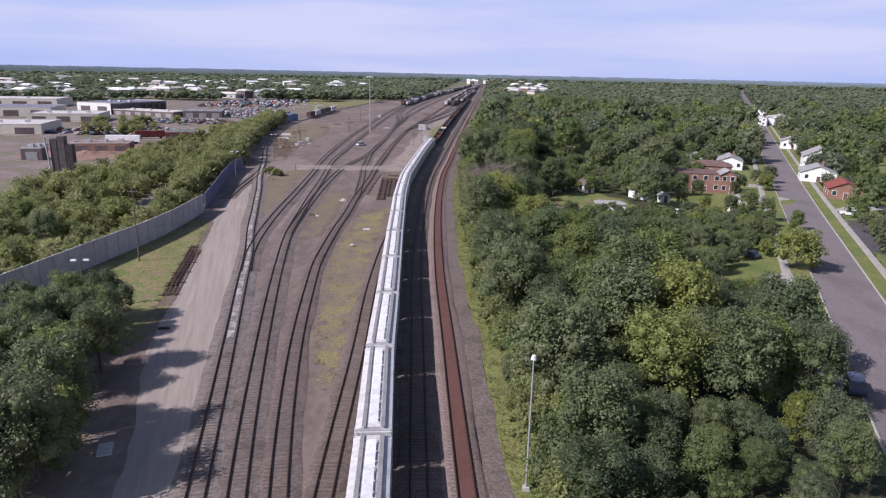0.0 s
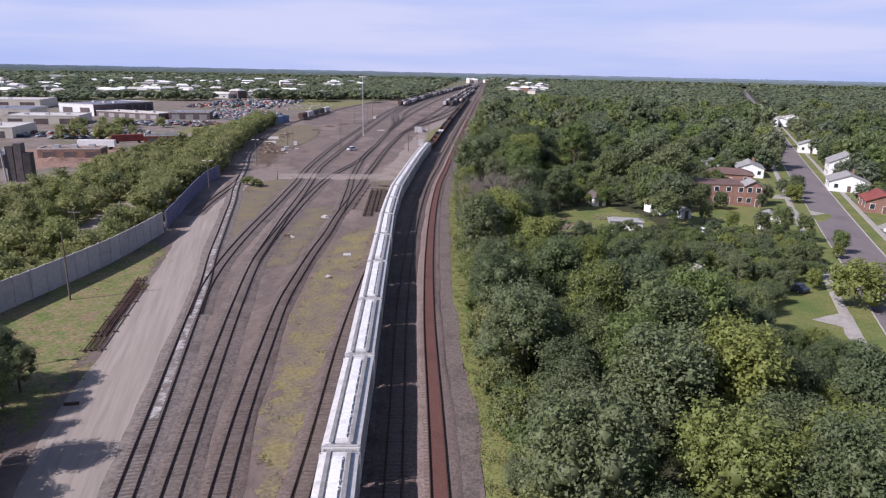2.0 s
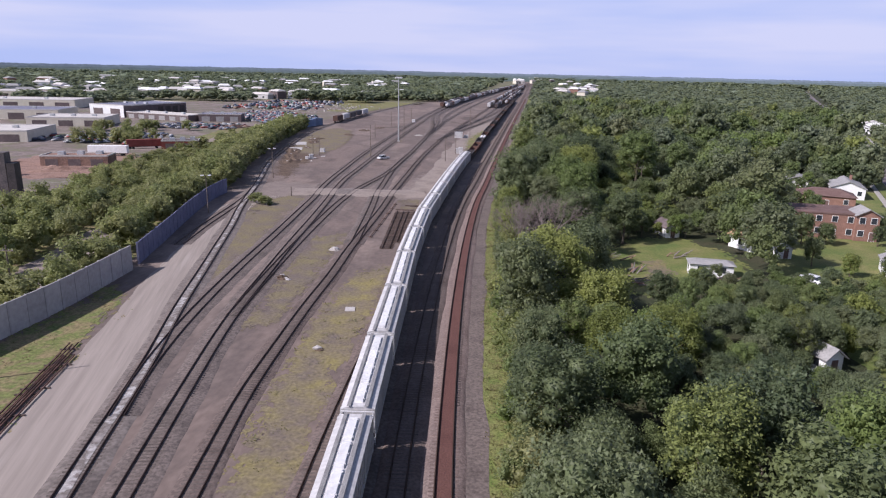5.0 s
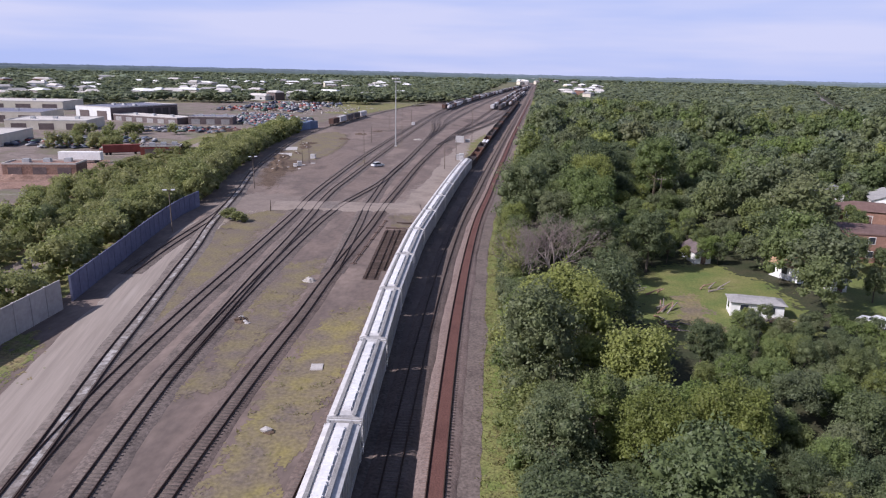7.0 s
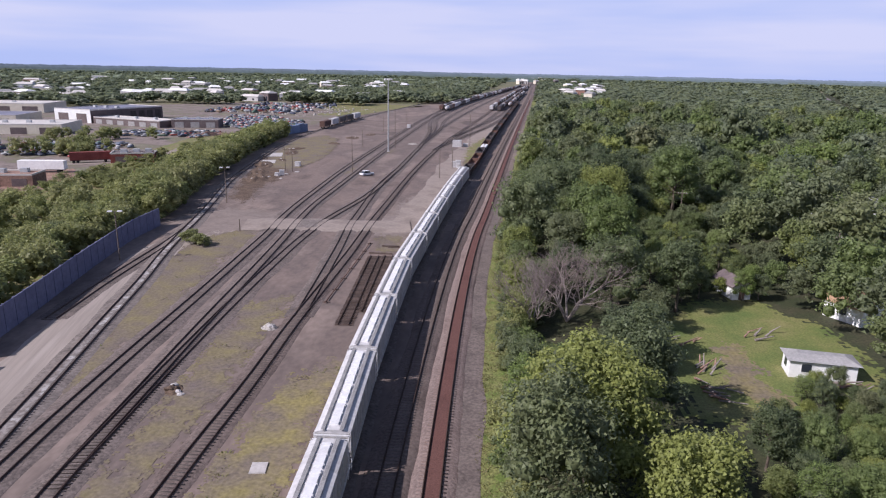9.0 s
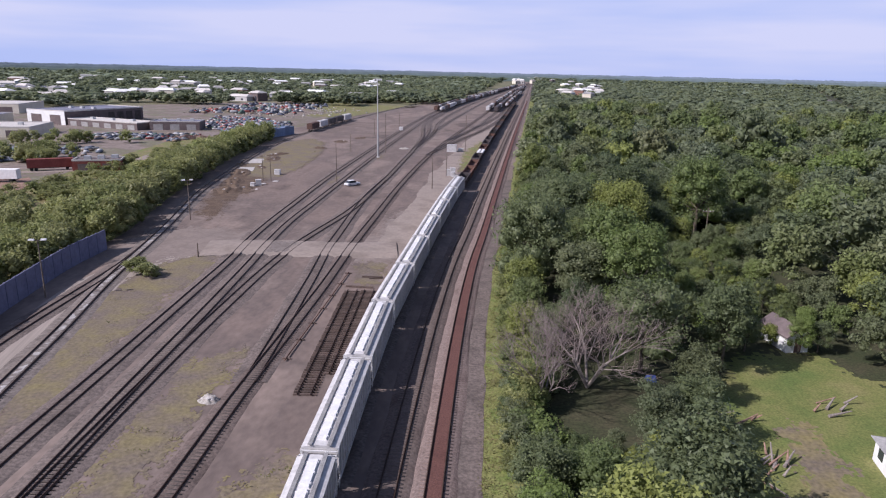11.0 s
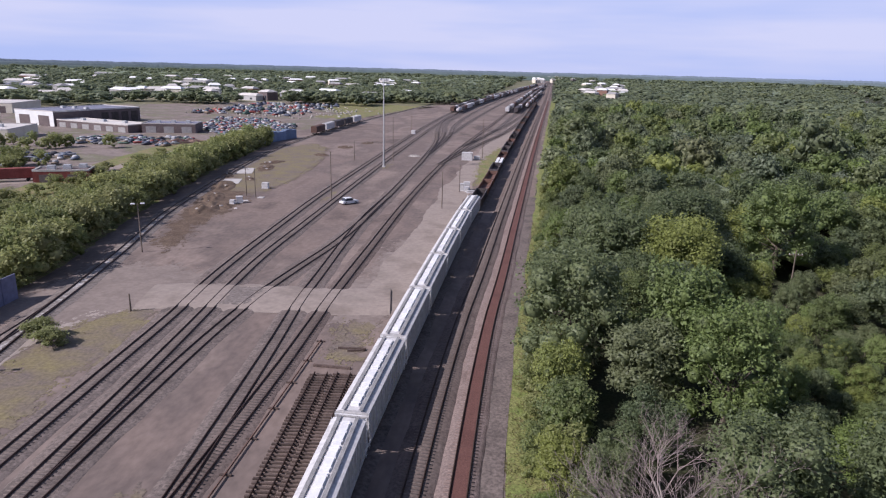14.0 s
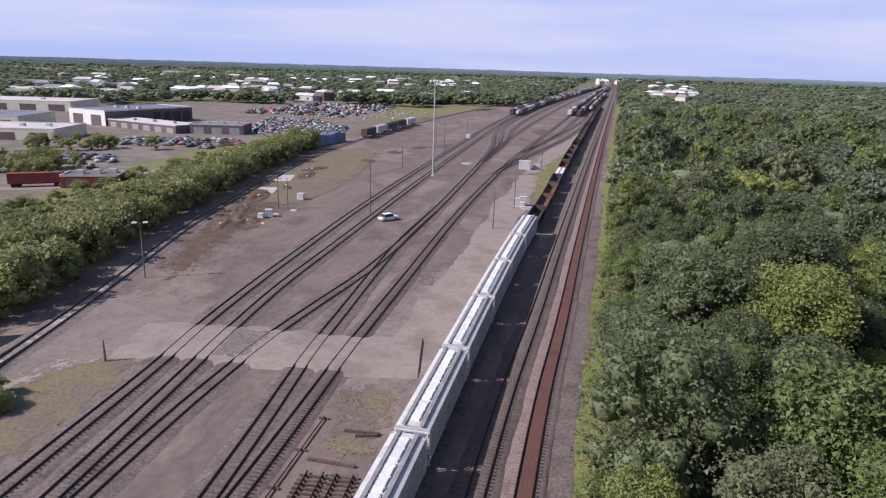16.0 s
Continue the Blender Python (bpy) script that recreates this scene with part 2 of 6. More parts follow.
M_bluehall = material("blue_grey_roof", [(0.15, 0.15, 0.20), (0.20, 0.20, 0.25)], 0.08, 1.0, 0.1)
M_cream = material("cream_siding", [(0.58, 0.52, 0.42), (0.66, 0.60, 0.50)], 0.3, 2.0, 0.08)
M_siding = material("white_siding", [(0.72, 0.71, 0.69), (0.80, 0.79, 0.77)], 0.3, 2.0, 0.06, vary=0.06)
M_darkbrick = material("dark_brick", [(0.11, 0.085, 0.085), (0.16, 0.125, 0.12)], 0.3, 2.0, 0.15)
M_redpaint = material("faded_red_paint", [(0.170, 0.046, 0.038), (0.230, 0.068, 0.056)], 0.4, 2.0, 0.15)
M_bluepaint = material("faded_blue_paint", [(0.14, 0.19, 0.29), (0.19, 0.24, 0.34)], 0.4, 2.0, 0.15, vary=0.25)
M_soil = material("red_soil", [(0.21, 0.125, 0.092), (0.27, 0.170, 0.130), (0.18, 0.110, 0.085)], 0.2, 2.0, 0.3, bump=0.5)
M_works = material("works_yard_dirt", [(0.150, 0.120, 0.104), (0.225, 0.180, 0.158), (0.165, 0.130, 0.110), (0.145, 0.138, 0.082), (0.240, 0.200, 0.178)], 0.06, 1.0, 0.2, bump=0.3)
M_dust = material("settled_dust", [(0.158, 0.124, 0.107), (0.222, 0.178, 0.153), (0.180, 0.143, 0.124), (0.240, 0.196, 0.170)], 0.1, 1.3, 0.1, bump=0.3)
M_heap = material("spoil_heap", [(0.080, 0.052, 0.036), (0.135, 0.095, 0.066)], 0.4, 3.0, 0.35, bump=0.8)
M_rubble = material("pale_rubble", [(0.24, 0.215, 0.19), (0.36, 0.33, 0.30)], 1.0, 5.0, 0.3, bump=0.6, island=0.35)
M_carblue = material("dark_blue_car_paint", [(0.05, 0.06, 0.10), (0.06, 0.072, 0.115)], 0.5, 5.0, 0.05, rough=0.3, spec=0.5)
M_carwhite = material("white_car_paint", [(0.66, 0.66, 0.66), (0.70, 0.70, 0.70)], 0.5, 5.0, 0.04, rough=0.35, spec=0.5)
M_glass = material("dark_window_glass", [(0.03, 0.035, 0.045), (0.04, 0.045, 0.055)], 0.5, 5.0, 0.05, rough=0.12, spec=0.6)
M_rubber = material("tyre_rubber", [(0.02, 0.02, 0.02), (0.03, 0.03, 0.03)], 0.5, 5.0, 0.1)
M_tarp = material("blue_tarpaulin", [(0.05, 0.09, 0.32), (0.07, 0.12, 0.40)], 0.8, 4.0, 0.1, rough=0.5)

# scrap: each wreck its own faded colour
M_scrap = material("scrap_paint", [(0.3, 0.3, 0.3), (0.4, 0.4, 0.4)], 0.5, 3.0, 0.2, rough=0.6)
_n, _l = M_scrap.node_tree.nodes, M_scrap.node_tree.links
_r = _n.new("ShaderNodeValToRGB")
_r.color_ramp.interpolation = "CONSTANT"
for _i, (_p, _c) in enumerate(((0.0, (0.09, 0.10, 0.14)), (0.18, (0.30, 0.30, 0.31)), (0.36, (0.05, 0.05, 0.06)), (0.50, (0.26, 0.07, 0.06)), (0.62, (0.13, 0.15, 0.19)),
                               (0.74, (0.46, 0.45, 0.44)), (0.84, (0.20, 0.15, 0.11)), (0.93, (0.09, 0.14, 0.11)))):
    _e = _r.color_ramp.elements[_i] if _i < 2 else _r.color_ramp.elements.new(_p)
    _e.position, _e.color = _p, (*_c, 1)
_l.new(_n.new("ShaderNodeNewGeometry").outputs["Random Per Island"], _r.inputs[0])
_l.new(_r.outputs[0], _n["Principled BSDF"].inputs["Base Color"])


# ---------------------------------------------------------------- mesh helpers
def box(bm, x0, x1, y0, y1, z0, z1, taper=0.0):
    """An axis-aligned box; taper draws its top in on every side."""
    t = taper
    v = [bm.verts.new(p) for p in ((x0, y0, z0), (x1, y0, z0), (x1, y1, z0), (x0, y1, z0),
                                   (x0 + t, y0 + t, z1), (x1 - t, y0 + t, z1), (x1 - t, y1 - t, z1), (x0 + t, y1 - t, z1))]
    for f in ((3, 2, 1, 0), (4, 5, 6, 7), (0, 1, 5, 4), (1, 2, 6, 5), (2, 3, 7, 6), (3, 0, 4, 7)):
        bm.faces.new([v[i] for i in f])


def tube(bm, a, b, r0, r1=None, n=8, caps=True):
    """A tapered round bar from a to b."""
    a, b = Vector(a), Vector(b)
    r1 = r0 if r1 is None else r1
    d = (b - a).normalized()
    u = d.orthogonal().normalized()
    w = d.cross(u)
    ring = [[bm.verts.new(c + (u * math.cos(k * math.tau / n) + w * math.sin(k * math.tau / n)) * r) for k in range(n)] for c, r in ((a, r0), (b, r1))]
    for k in range(n):
        bm.faces.new((ring[0][k], ring[0][(k + 1) % n], ring[1][(k + 1) % n], ring[1][k]))
    if caps:
        bm.faces.new(ring[0][::-1])
        bm.faces.new(ring[1])


def loft(bm, sections):
    """Rings of equal length joined side to side, with closed ends."""
    rings = [[bm.verts.new(p) for p in s] for s in sections]
    n = len(rings[0])
    for a, b in zip(rings, rings[1:]):
        for k in range(n):
            bm.faces.new((a[k], a[(k + 1) % n], b[(k + 1) % n], b[k]))
    bm.faces.new(rings[0][::-1])
    bm.faces.new(rings[-1])


def mesh_of(name, bm, mat):
    me = bpy.data.meshes.new(name)
    bmesh.ops.recalc_face_normals(bm, faces=bm.faces)
    bm.to_mesh(me)
    bm.free()
    me.materials.append(mat)
    return me


def part(name, bm, mat, parent=None, label=""):
    """Links a bmesh as one object, under a thing or a part."""
    ob = new(name, mesh_of(name, bm, mat))
    ob.parent = parent
    return tagged(ob, label)


def shared(name, me, parent=None, at=None):
    ob = new(name, me)
    ob.parent = parent
    if at is not None:
        ob.matrix_basis = at
    return ob


def thing(name, label, category, group="", kind=""):
    return tagged(new(name), label, category, group, kind)


def poly_mesh(name, verts, corners, mat):
    """A mesh from arrays: verts (n, 3), corners (m, k) of faces with k corners."""
    me = bpy.data.meshes.new(name)
    verts, corners = np.asarray(verts, np.float32), np.asarray(corners, np.int32)
    m, k = corners.shape
    me.vertices.add(len(verts))
    me.vertices.foreach_set("co", verts.ravel())
    me.loops.add(m * k)
    me.loops.foreach_set("vertex_index", corners.ravel())
    me.polygons.add(m)
    me.polygons.foreach_set("loop_start", np.arange(0, m * k, k, dtype=np.int32))
    me.update(calc_edges=True)
    me.materials.append(mat)
    return me


def glide(points, step=2.0):
    """A smooth line through plan points: places and unit tangents at even steps."""
    p = np.array(points, float)
    k = np.concatenate([[0], np.cumsum(np.hypot(*np.diff(p, axis=0).T))])
    m = np.gradient(p, k, axis=0) if len(p) > 2 else np.repeat((p[1:] - p[:1]) / k[-1], 2, 0)
    out = []
    for i in range(len(p) - 1):
        w = k[i + 1] - k[i]
        s = np.linspace(0, 1, 24, endpoint=False)[:, None]
        out.append((2 * s ** 3 - 3 * s ** 2 + 1) * p[i] + (s ** 3 - 2 * s ** 2 + s) * w * m[i] + (3 * s ** 2 - 2 * s ** 3) * p[i + 1] + (s ** 3 - s ** 2) * w * m[i + 1])
    out = np.vstack(out + [p[-1:]])
    run = np.concatenate([[0], np.cumsum(np.hypot(*np.diff(out, axis=0).T))])
    s = np.arange(0, run[-1], step)
    q = np.stack([np.interp(s, run, out[:, 0]), np.interp(s, run, out[:, 1])], 1)
    t = np.gradient(q, axis=0)
    return q, t / np.linalg.norm(t, axis=1)[:, None]


def ribbon(name, points, half, z, mat, ragged=0.0, seed=1, step=2.0, edge_z=None):
    """A strip of ground along a line; half: one width or (left, right); ragged edges; edge_z sinks its shoulders."""
    q, t = glide(points, step)
    nrm = np.stack([t[:, 1], -t[:, 0]], 1)
    rng = np.random.default_rng(seed)
    lft, rgt = half if isinstance(half, tuple) else (half, half)
    def rough():
        r = rng.normal(0, 1, len(q) + 8)
        return np.maximum(ragged * np.convolve(r, np.ones(5) / 2.2, "same")[4:-4], -0.18 * min(lft, rgt)) if ragged else np.zeros(len(q))
    ez = z if edge_z is None else edge_z
    cols = [(-(lft + rough()), ez), (-lft * 0.72 * np.ones(len(q)), z), (rgt * 0.72 * np.ones(len(q)), z), (rgt + rough(), ez)]
    v = np.concatenate([np.column_stack([q + nrm * o[:, None], np.full(len(q), h)]) for o, h in cols])
    n = len(q)
    f = []
    for c in range(3):
        i = np.arange(n - 1)
        f.append(np.stack([c * n + i, (c + 1) * n + i, (c + 1) * n + i + 1, c * n + i + 1], 1))
    return new(name, poly_mesh(name, v, np.concatenate(f), mat))


def patch(name, outline, z, mat, ragged=1.0, seed=1):
    """A flat sheet of ground with a ragged outline."""
    rng = np.random.default_rng(seed)
    p = np.array(outline, float)
    pts = []
    for a, b in zip(p, np.roll(p, -1, 0)):
        n = max(2, int(np.hypot(*(b - a)) / 2.5))
        for s in np.linspace(0, 1, n, endpoint=False):
            pts.append(a + (b - a) * s + rng.normal(0, ragged, 2))
    bm = bmesh.new()
    bm.faces.new([bm.verts.new((x, y, z)) for x, y in pts])
    bmesh.ops.triangulate(bm, faces=bm.faces)
    return part(name, bm, mat)


def fade_patch(name, outline, z, mat, cell=0.4, fade=1.6, seed=1):
    """Ground cover that thins out at its edge into ragged islands: small tiles, kept by distance from the outline and noise."""
    p = np.array(outline, float)
    lo, hi = p.min(0) - fade, p.max(0) + fade
    gx, gy = np.meshgrid(np.arange(lo[0], hi[0], cell), np.arange(lo[1], hi[1], cell))
    c = np.stack([gx.ravel(), gy.ravel()], 1)
    hit = np.zeros(len(c), bool)
    dist = np.full(len(c), 1e9)
    for a, b in zip(p, np.roll(p, -1, 0)):
        cross = (a[1] > c[:, 1]) != (b[1] > c[:, 1])
        hit ^= cross & (c[:, 0] < (b[0] - a[0]) * (c[:, 1] - a[1]) / (b[1] - a[1] + 1e-9) + a[0])
        s = np.clip(((c - a) @ (b - a)) / ((b - a) @ (b - a)), 0, 1)
        dist = np.minimum(dist, np.hypot(*(c - a - s[:, None] * (b - a)).T))
    d = np.where(hit, dist, -dist)
    close = np.abs(d) < fade * 2.2
    wob = np.zeros(len(c))
    for i in np.flatnonzero(close):
        x, y = c[i]
        wob[i] = fade * (0.9 * noise.noise((x * 0.35, y * 0.2, seed)) + 0.9 * noise.noise((x * 1.1, y * 0.8, seed + 9)))
    keep = c[(d + wob + np.random.default_rng(seed).normal(0, fade * 0.2, len(c))) > 0]
    h = cell / 2
    V = np.stack([np.column_stack([keep + o, np.full(len(keep), z)]) for o in ((-h, -h), (h, -h), (h, h), (-h, h))], 1).reshape(-1, 3)
    return new(name, poly_mesh(name, V, np.arange(len(V)).reshape(-1, 4), mat))


def inside(x, y, outline):
    hit = False
    for (ax, ay), (bx, by) in zip(outline, outline[1:] + outline[:1]):
        if (ay > y) != (by > y) and x < (bx - ax) * (y - ay) / (by - ay) + ax:
            hit = not hit
    return hit


# ---------------------------------------------------------------- the plan
MAIN = [(8.0, -60), (5.2, 0), (2.6, 50.5), (1.3, 82), (0.2, 107), (-0.5, 138), (-0.6, 165), (-0.2, 195), (0.4, 215), (1.4, 235), (2.7, 252), (5.6, 296), (8.2, 335),
        (52, 950), (140, 2250), (300, 4600)]
PASSING = [(x - 4.0, y) for x, y in MAIN]
TRAIN = [(0.2, -60), (-2.6, 0), (-5.3, 50), (-6.4, 69), (-7.1, 87), (-7.9, 106), (-8.7, 125), (-9.4, 144), (-10.1, 162), (-10.4, 180), (-10.4, 198), (-9.7, 216), (-8.9, 234),
         (-8.0, 253), (-7.0, 272), (-5.9, 290), (-4.3, 311), (2.2, 411), (32, 835), (120, 2105), (290, 4500)]
SIDING = [(-6.0, 0), (-9.3, 49.5), (-10.0, 76), (-11.0, 103), (-11.1, 124), (-10.6, 148), (-10.3, 166)]
OUTER = [(-9.5, 0), (-20.3, 50), (-27.2, 80.7), (-32.5, 104), (-36.5, 122), (-41.3, 140.5), (-46.3, 162), (-50.3, 179), (-53.8, 194), (-58, 210), (-61.3, 224), (-64.3, 238),
         (-68, 254.5), (-72.6, 273), (-77.0, 291), (-82.6, 324), (-88.3, 363), (-93.5, 412), (-95, 476), (-93.5, 530), (-89, 595), (-80, 700), (-30, 1100)]
SPUR = [(-57.5, 176), (-59.4, 193.5), (-60.2, 204), (-61.0, 215), (-61.9, 224), (-65, 241)]
LEAD = [(-33.5, 110), (-36.0, 121), (-37.4, 130), (-39.0, 145), (-40.2, 162), (-41.4, 186), (-42.8, 210), (-44.2, 232), (-45.6, 245), (-46.6, 262), (-47.3, 284), (-48.2, 318), (-48.2, 372),
        (-47.5, 452), (-45, 600), (-41, 690), (10, 1200), (120, 2150), (285, 4500)]
THIRD = [(-7.5, 10), (-16.7, 49), (-23, 81), (-26.7, 101.5), (-29.3, 117), (-32.4, 138), (-34.2, 158), (-36.0, 180), (-37.6, 203), (-39.6, 228), (-41.0, 243), (-42.0, 258), (-42.3, 288),
         (-42.5, 318), (-42.7, 372), (-42.3, 452), (-39.5, 600), (-35, 690), (16, 1200), (126, 2150), (291, 4500)]
CROSSOVER = [(-32.6, 139), (-34.0, 163), (-34.9, 183), (-35.5, 206), (-35.6, 226), (-34.8, 243), (-33.4, 255), (-31.4, 270.5), (-30.1, 293), (-29.5, 320), (-29.2, 387), (-28.3, 470), (-24, 560), (-10, 760),
             (40, 1300), (132, 2150)]
FOURTH = [(-5.5, 15), (-13.3, 49.3), (-18.5, 81), (-20.9, 101.5), (-22.4, 117), (-22.8, 129), (-23.1, 146), (-23.0, 159), (-23.4, 178), (-23.3, 195), (-23.2, 215), (-23.6, 240), (-23.5, 270), (-23.3, 312),
          (-22.2, 355), (-19, 420), (-13, 500), (-3, 620), (3, 700), (50, 1300), (138, 2150)]
BRANCH = [(-23.3, 181), (-24.3, 195), (-25.2, 207), (-26.4, 222), (-27.8, 237), (-28.7, 255), (-29.6, 274), (-30.2, 297), (-29.6, 325)]
LADDER_A = [(-20.5, 400), (-13, 470), (-3, 545), (4, 620), (12, 720), (58, 1300), (144, 2150)]
LADDER_B = [(-17, 450), (-6, 520), (6, 600), (13, 660), (19, 740), (64, 1300)]
LADDER_C = [(-29, 420), (-27, 500), (-29, 560), (-28, 620), (-22, 720), (28, 1250), (132, 2200)]
LADDER_D = [(-29, 440), (-31, 510), (-36, 570), (-34, 640), (-29, 720), (22, 1250)]

LADDER_E = [(-21.5, 392), (-12, 450), (0, 515), (10, 590), (24, 740), (66, 1300)]
LADDER_F = [(-29.2, 400), (-30.5, 460), (-37, 540), (-40, 600), (-32, 730), (10, 1150)]

STREET = [(12, -30), (45.5, 50), (69.5, 107), (79, 130), (98, 176), (134, 261), (234, 494), (420, 930), (900, 2060)]


def street_x(y):
    return float(np.interp(y, [p[1] for p in STREET], [p[0] for p in STREET]))


def train_x(y, line=TRAIN):
    q, _ = LINES[id(line)]
    return float(np.interp(y, q[:, 1], q[:, 0]))


LINES = {id(l): glide(l, 1.0) for l in (TRAIN, MAIN, PASSING, LEAD, THIRD, OUTER, FOURTH, CROSSOVER)}

# ---------------------------------------------------------------- the ground
bm = bmesh.new()
bmesh.ops.create_grid(bm, x_segments=60, y_segments=60, size=4700)
tagged(part("ground", bm, M_ground), "flat green and brown land reaching the horizon", "ground", kind="structure")
YARD = [(-12, -40), (-40, 20), (-52, 60), (-66, 96), (-59, 140), (-61, 165), (-72, 205), (-73, 240), (-84, 290), (-103, 380), (-112, 440), (-112, 480), (-95, 620), (-70, 760), (-20, 1100), (80, 1950),
        (230, 3900), (262, 3900), (112, 1800), (52, 900), (16, 380), (9, 310), (5.5, 240), (4, 200), (4, 110), (6, 60), (12, -40)]
tagged(patch("yard_ground", YARD, 0.03, M_yard, 0.5, 3), "dusty brown-grey dirt and cinders of the rail yard", "ground", kind="structure")
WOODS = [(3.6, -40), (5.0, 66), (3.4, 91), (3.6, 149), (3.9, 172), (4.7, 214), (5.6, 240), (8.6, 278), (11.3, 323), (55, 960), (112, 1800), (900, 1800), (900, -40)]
# dark floor colour also stands in for shade at the clearing's near end
tagged(patch("woodland_floor", WOODS, 0.02, M_forest, 0.3, 5), "dark leaf litter under the trees, also standing in for shade", "ground", kind="structure")
tagged(ribbon("grass_verge", [(x + 5.6 if y > 80 else x + 5.2, y) for x, y in MAIN[1:14]], (1.8, 2.6), 0.05, M_verge, 0.25, 8), "rough green and straw-coloured grass beside the track", "grass", kind="structure")
DIRT = [(-13, 18), (-23.5, 50), (-34.2, 85), (-39.5, 110), (-47, 146), (-52.5, 172), (-58, 198), (-60.0, 216), (-56, 231), (-46, 238), (-38, 239)]
tagged(ribbon("dirt_road", DIRT, 3.9, 0.055, M_road, 0.3, 11), "pale dusty unpaved road through the yard", "road", kind="structure")
tagged(ribbon("service_road", [(-15.5, 236), (-14.5, 262), (-12.5, 300), (-11, 345), (-6, 420), (8, 560), (30, 850)], 4.0, 0.065, M_cross, 0.4, 12), "pale dusty service road beside the standing train", "road", kind="structure")


# ---------------------------------------------------------------- tracks
bm = bmesh.new()
box(bm, -1.3, 1.3, -0.115, 0.115, 0, 0.12, 0.012)
TIE = mesh_of("tie", bm, M_tie)
bm = bmesh.new()
box(bm, -1.3, 1.3, -0.115, 0.115, 0, 0.12, 0.012)
RUST_TIE = mesh_of("tie", bm, M_rustie)
TIE_V = np.array([v.co[:] for v in TIE.vertices])
TIE_F = np.array([p.vertices[:] for p in TIE.polygons])


def rail_mesh(q, t, side, base):
    """One rail: a head over a wider foot, swept along the track."""
    prof = [(-0.085, 0.0), (-0.085, 0.03), (-0.045, 0.07), (-0.045, 0.18), (0.045, 0.18), (0.045, 0.07), (0.085, 0.03), (0.085, 0.0)]
    nrm = np.stack([t[:, 1], -t[:, 0]], 1)
    n = len(q)
    v = np.concatenate([np.column_stack([q + nrm * (side * 0.755 + dx), np.full(n, base + dz)]) for dx, dz in prof])
    i = np.arange(n - 1)
    f = np.concatenate([np.stack([c * n + i, (c + 1) * n + i, (c + 1) * n + i + 1, c * n + i + 1], 1) for c in range(len(prof) - 1)])
    return v, f


TRACK_COUNT = [0]


def track(points, label, bed=M_ballast, half=2.3, lift=0.10, ties_from=30, ties_to=160, rail=M_rail, tie_gap=0.56, tie=None):
    k = TRACK_COUNT[0]
    TRACK_COUNT[0] += 1
    top = 0.07 + lift + 0.004 * k
    tr = thing("railway_track", label, "track", "yard tracks", "structure")
    b = ribbon("ballast", points, half, top, bed, 0.12, 40 + k, edge_z=0.035)
    b.parent = tr
    q, t = glide(points, 4.0)
    for side in (-1, 1):
        v, f = rail_mesh(q, t, side, top + 0.012)
        shared("rail", poly_mesh("rail", v, f, rail), tr)
    q, t = glide(points, tie_gap)
    near = [i for i in range(len(q)) if ties_from <= q[i, 1] <= ties_to][:135]
    rng = np.random.default_rng(k)
    for i in near:
        a = math.atan2(t[i, 1], t[i, 0]) - math.pi / 2 + rng.normal(0, 0.012)
        shared("tie", tie or TIE, tr, Matrix.LocRotScale((q[i, 0], q[i, 1], top - 0.104), Euler((0, 0, a)), None))
    skip = set(near)
    rest = [i for i in range(len(q)) if i not in skip and -10 < q[i, 1] < 520]
    if rest:
        c, s = t[rest][:, 1], -t[rest][:, 0]
        V = np.empty((len(rest), 8, 3))
        V[:, :, 0] = q[rest][:, :1] + TIE_V[:, 0] * c[:, None] - TIE_V[:, 1] * s[:, None]
        V[:, :, 1] = q[rest][:, 1:] + TIE_V[:, 0] * s[:, None] + TIE_V[:, 1] * c[:, None]
        V[:, :, 2] = TIE_V[:, 2] + top - 0.104
        F = (TIE_F[None] + 8 * np.arange(len(rest))[:, None, None]).reshape(-1, 4)
        tagged(shared("distant_ties", poly_mesh("distant_ties", V.reshape(-1, 3), F, (tie or TIE).materials[0]), tr), kind="stuff")
    return tr


track(OUTER, "curving yard track with dusty pale ballast", M_gravel, ties_from=45)
track(LEAD, "yard lead track with dark rusty rails", ties_from=118, ties_to=300)
track(THIRD, "yard track with dark ties and rusty rails", ties_from=40)
track(CROSSOVER, "crossover track linking two yard tracks", lift=0.08, ties_from=165, ties_to=330)
track(FOURTH, "yard track on brown ballast with rusty rails", M_brownbed, 1.9, ties_from=40)
track(BRANCH, "short diverging track off a yard turnout", lift=0.08, ties_from=190, ties_to=325)
track(SPUR, "half-buried spur track beside the dirt road", lift=0.02, ties_from=170, ties_to=240)
track(SIDING, "siding track beside the standing train", M_brownbed, 1.9, ties_from=30, ties_to=150)
track(TRAIN, "track carrying the standing train", ties_from=1, ties_to=0)
# darker bed than its sunlit ballast, to deepen the train's shadow
track(PASSING, "main line track in the train's shadow, bed darkened to deepen it", M_brownbed, 2.2, 0.2, 40, 160)
track(MAIN, "main line track on rust-brown stained ballast", M_main, 2.05, 0.24, 40, 160, tie=RUST_TIE)
tagged(ribbon("rust_stain", MAIN[:14], 0.69, 0.378, M_rust, 0.0, 92), "rust-brown stained ballast between the main line rails", "ballast", kind="structure")
track(LADDER_A, "yard ladder track", ties_from=1, ties_to=0)
track(LADDER_B, "yard ladder track", ties_from=1, ties_to=0)
track(LADDER_C, "yard ladder track", ties_from=1, ties_to=0)
track(LADDER_D, "yard ladder track", ties_from=1, ties_to=0)
track(LADDER_E, "yard ladder track", ties_from=1, ties_to=0)
track(LADDER_F, "yard ladder track", ties_from=1, ties_to=0)
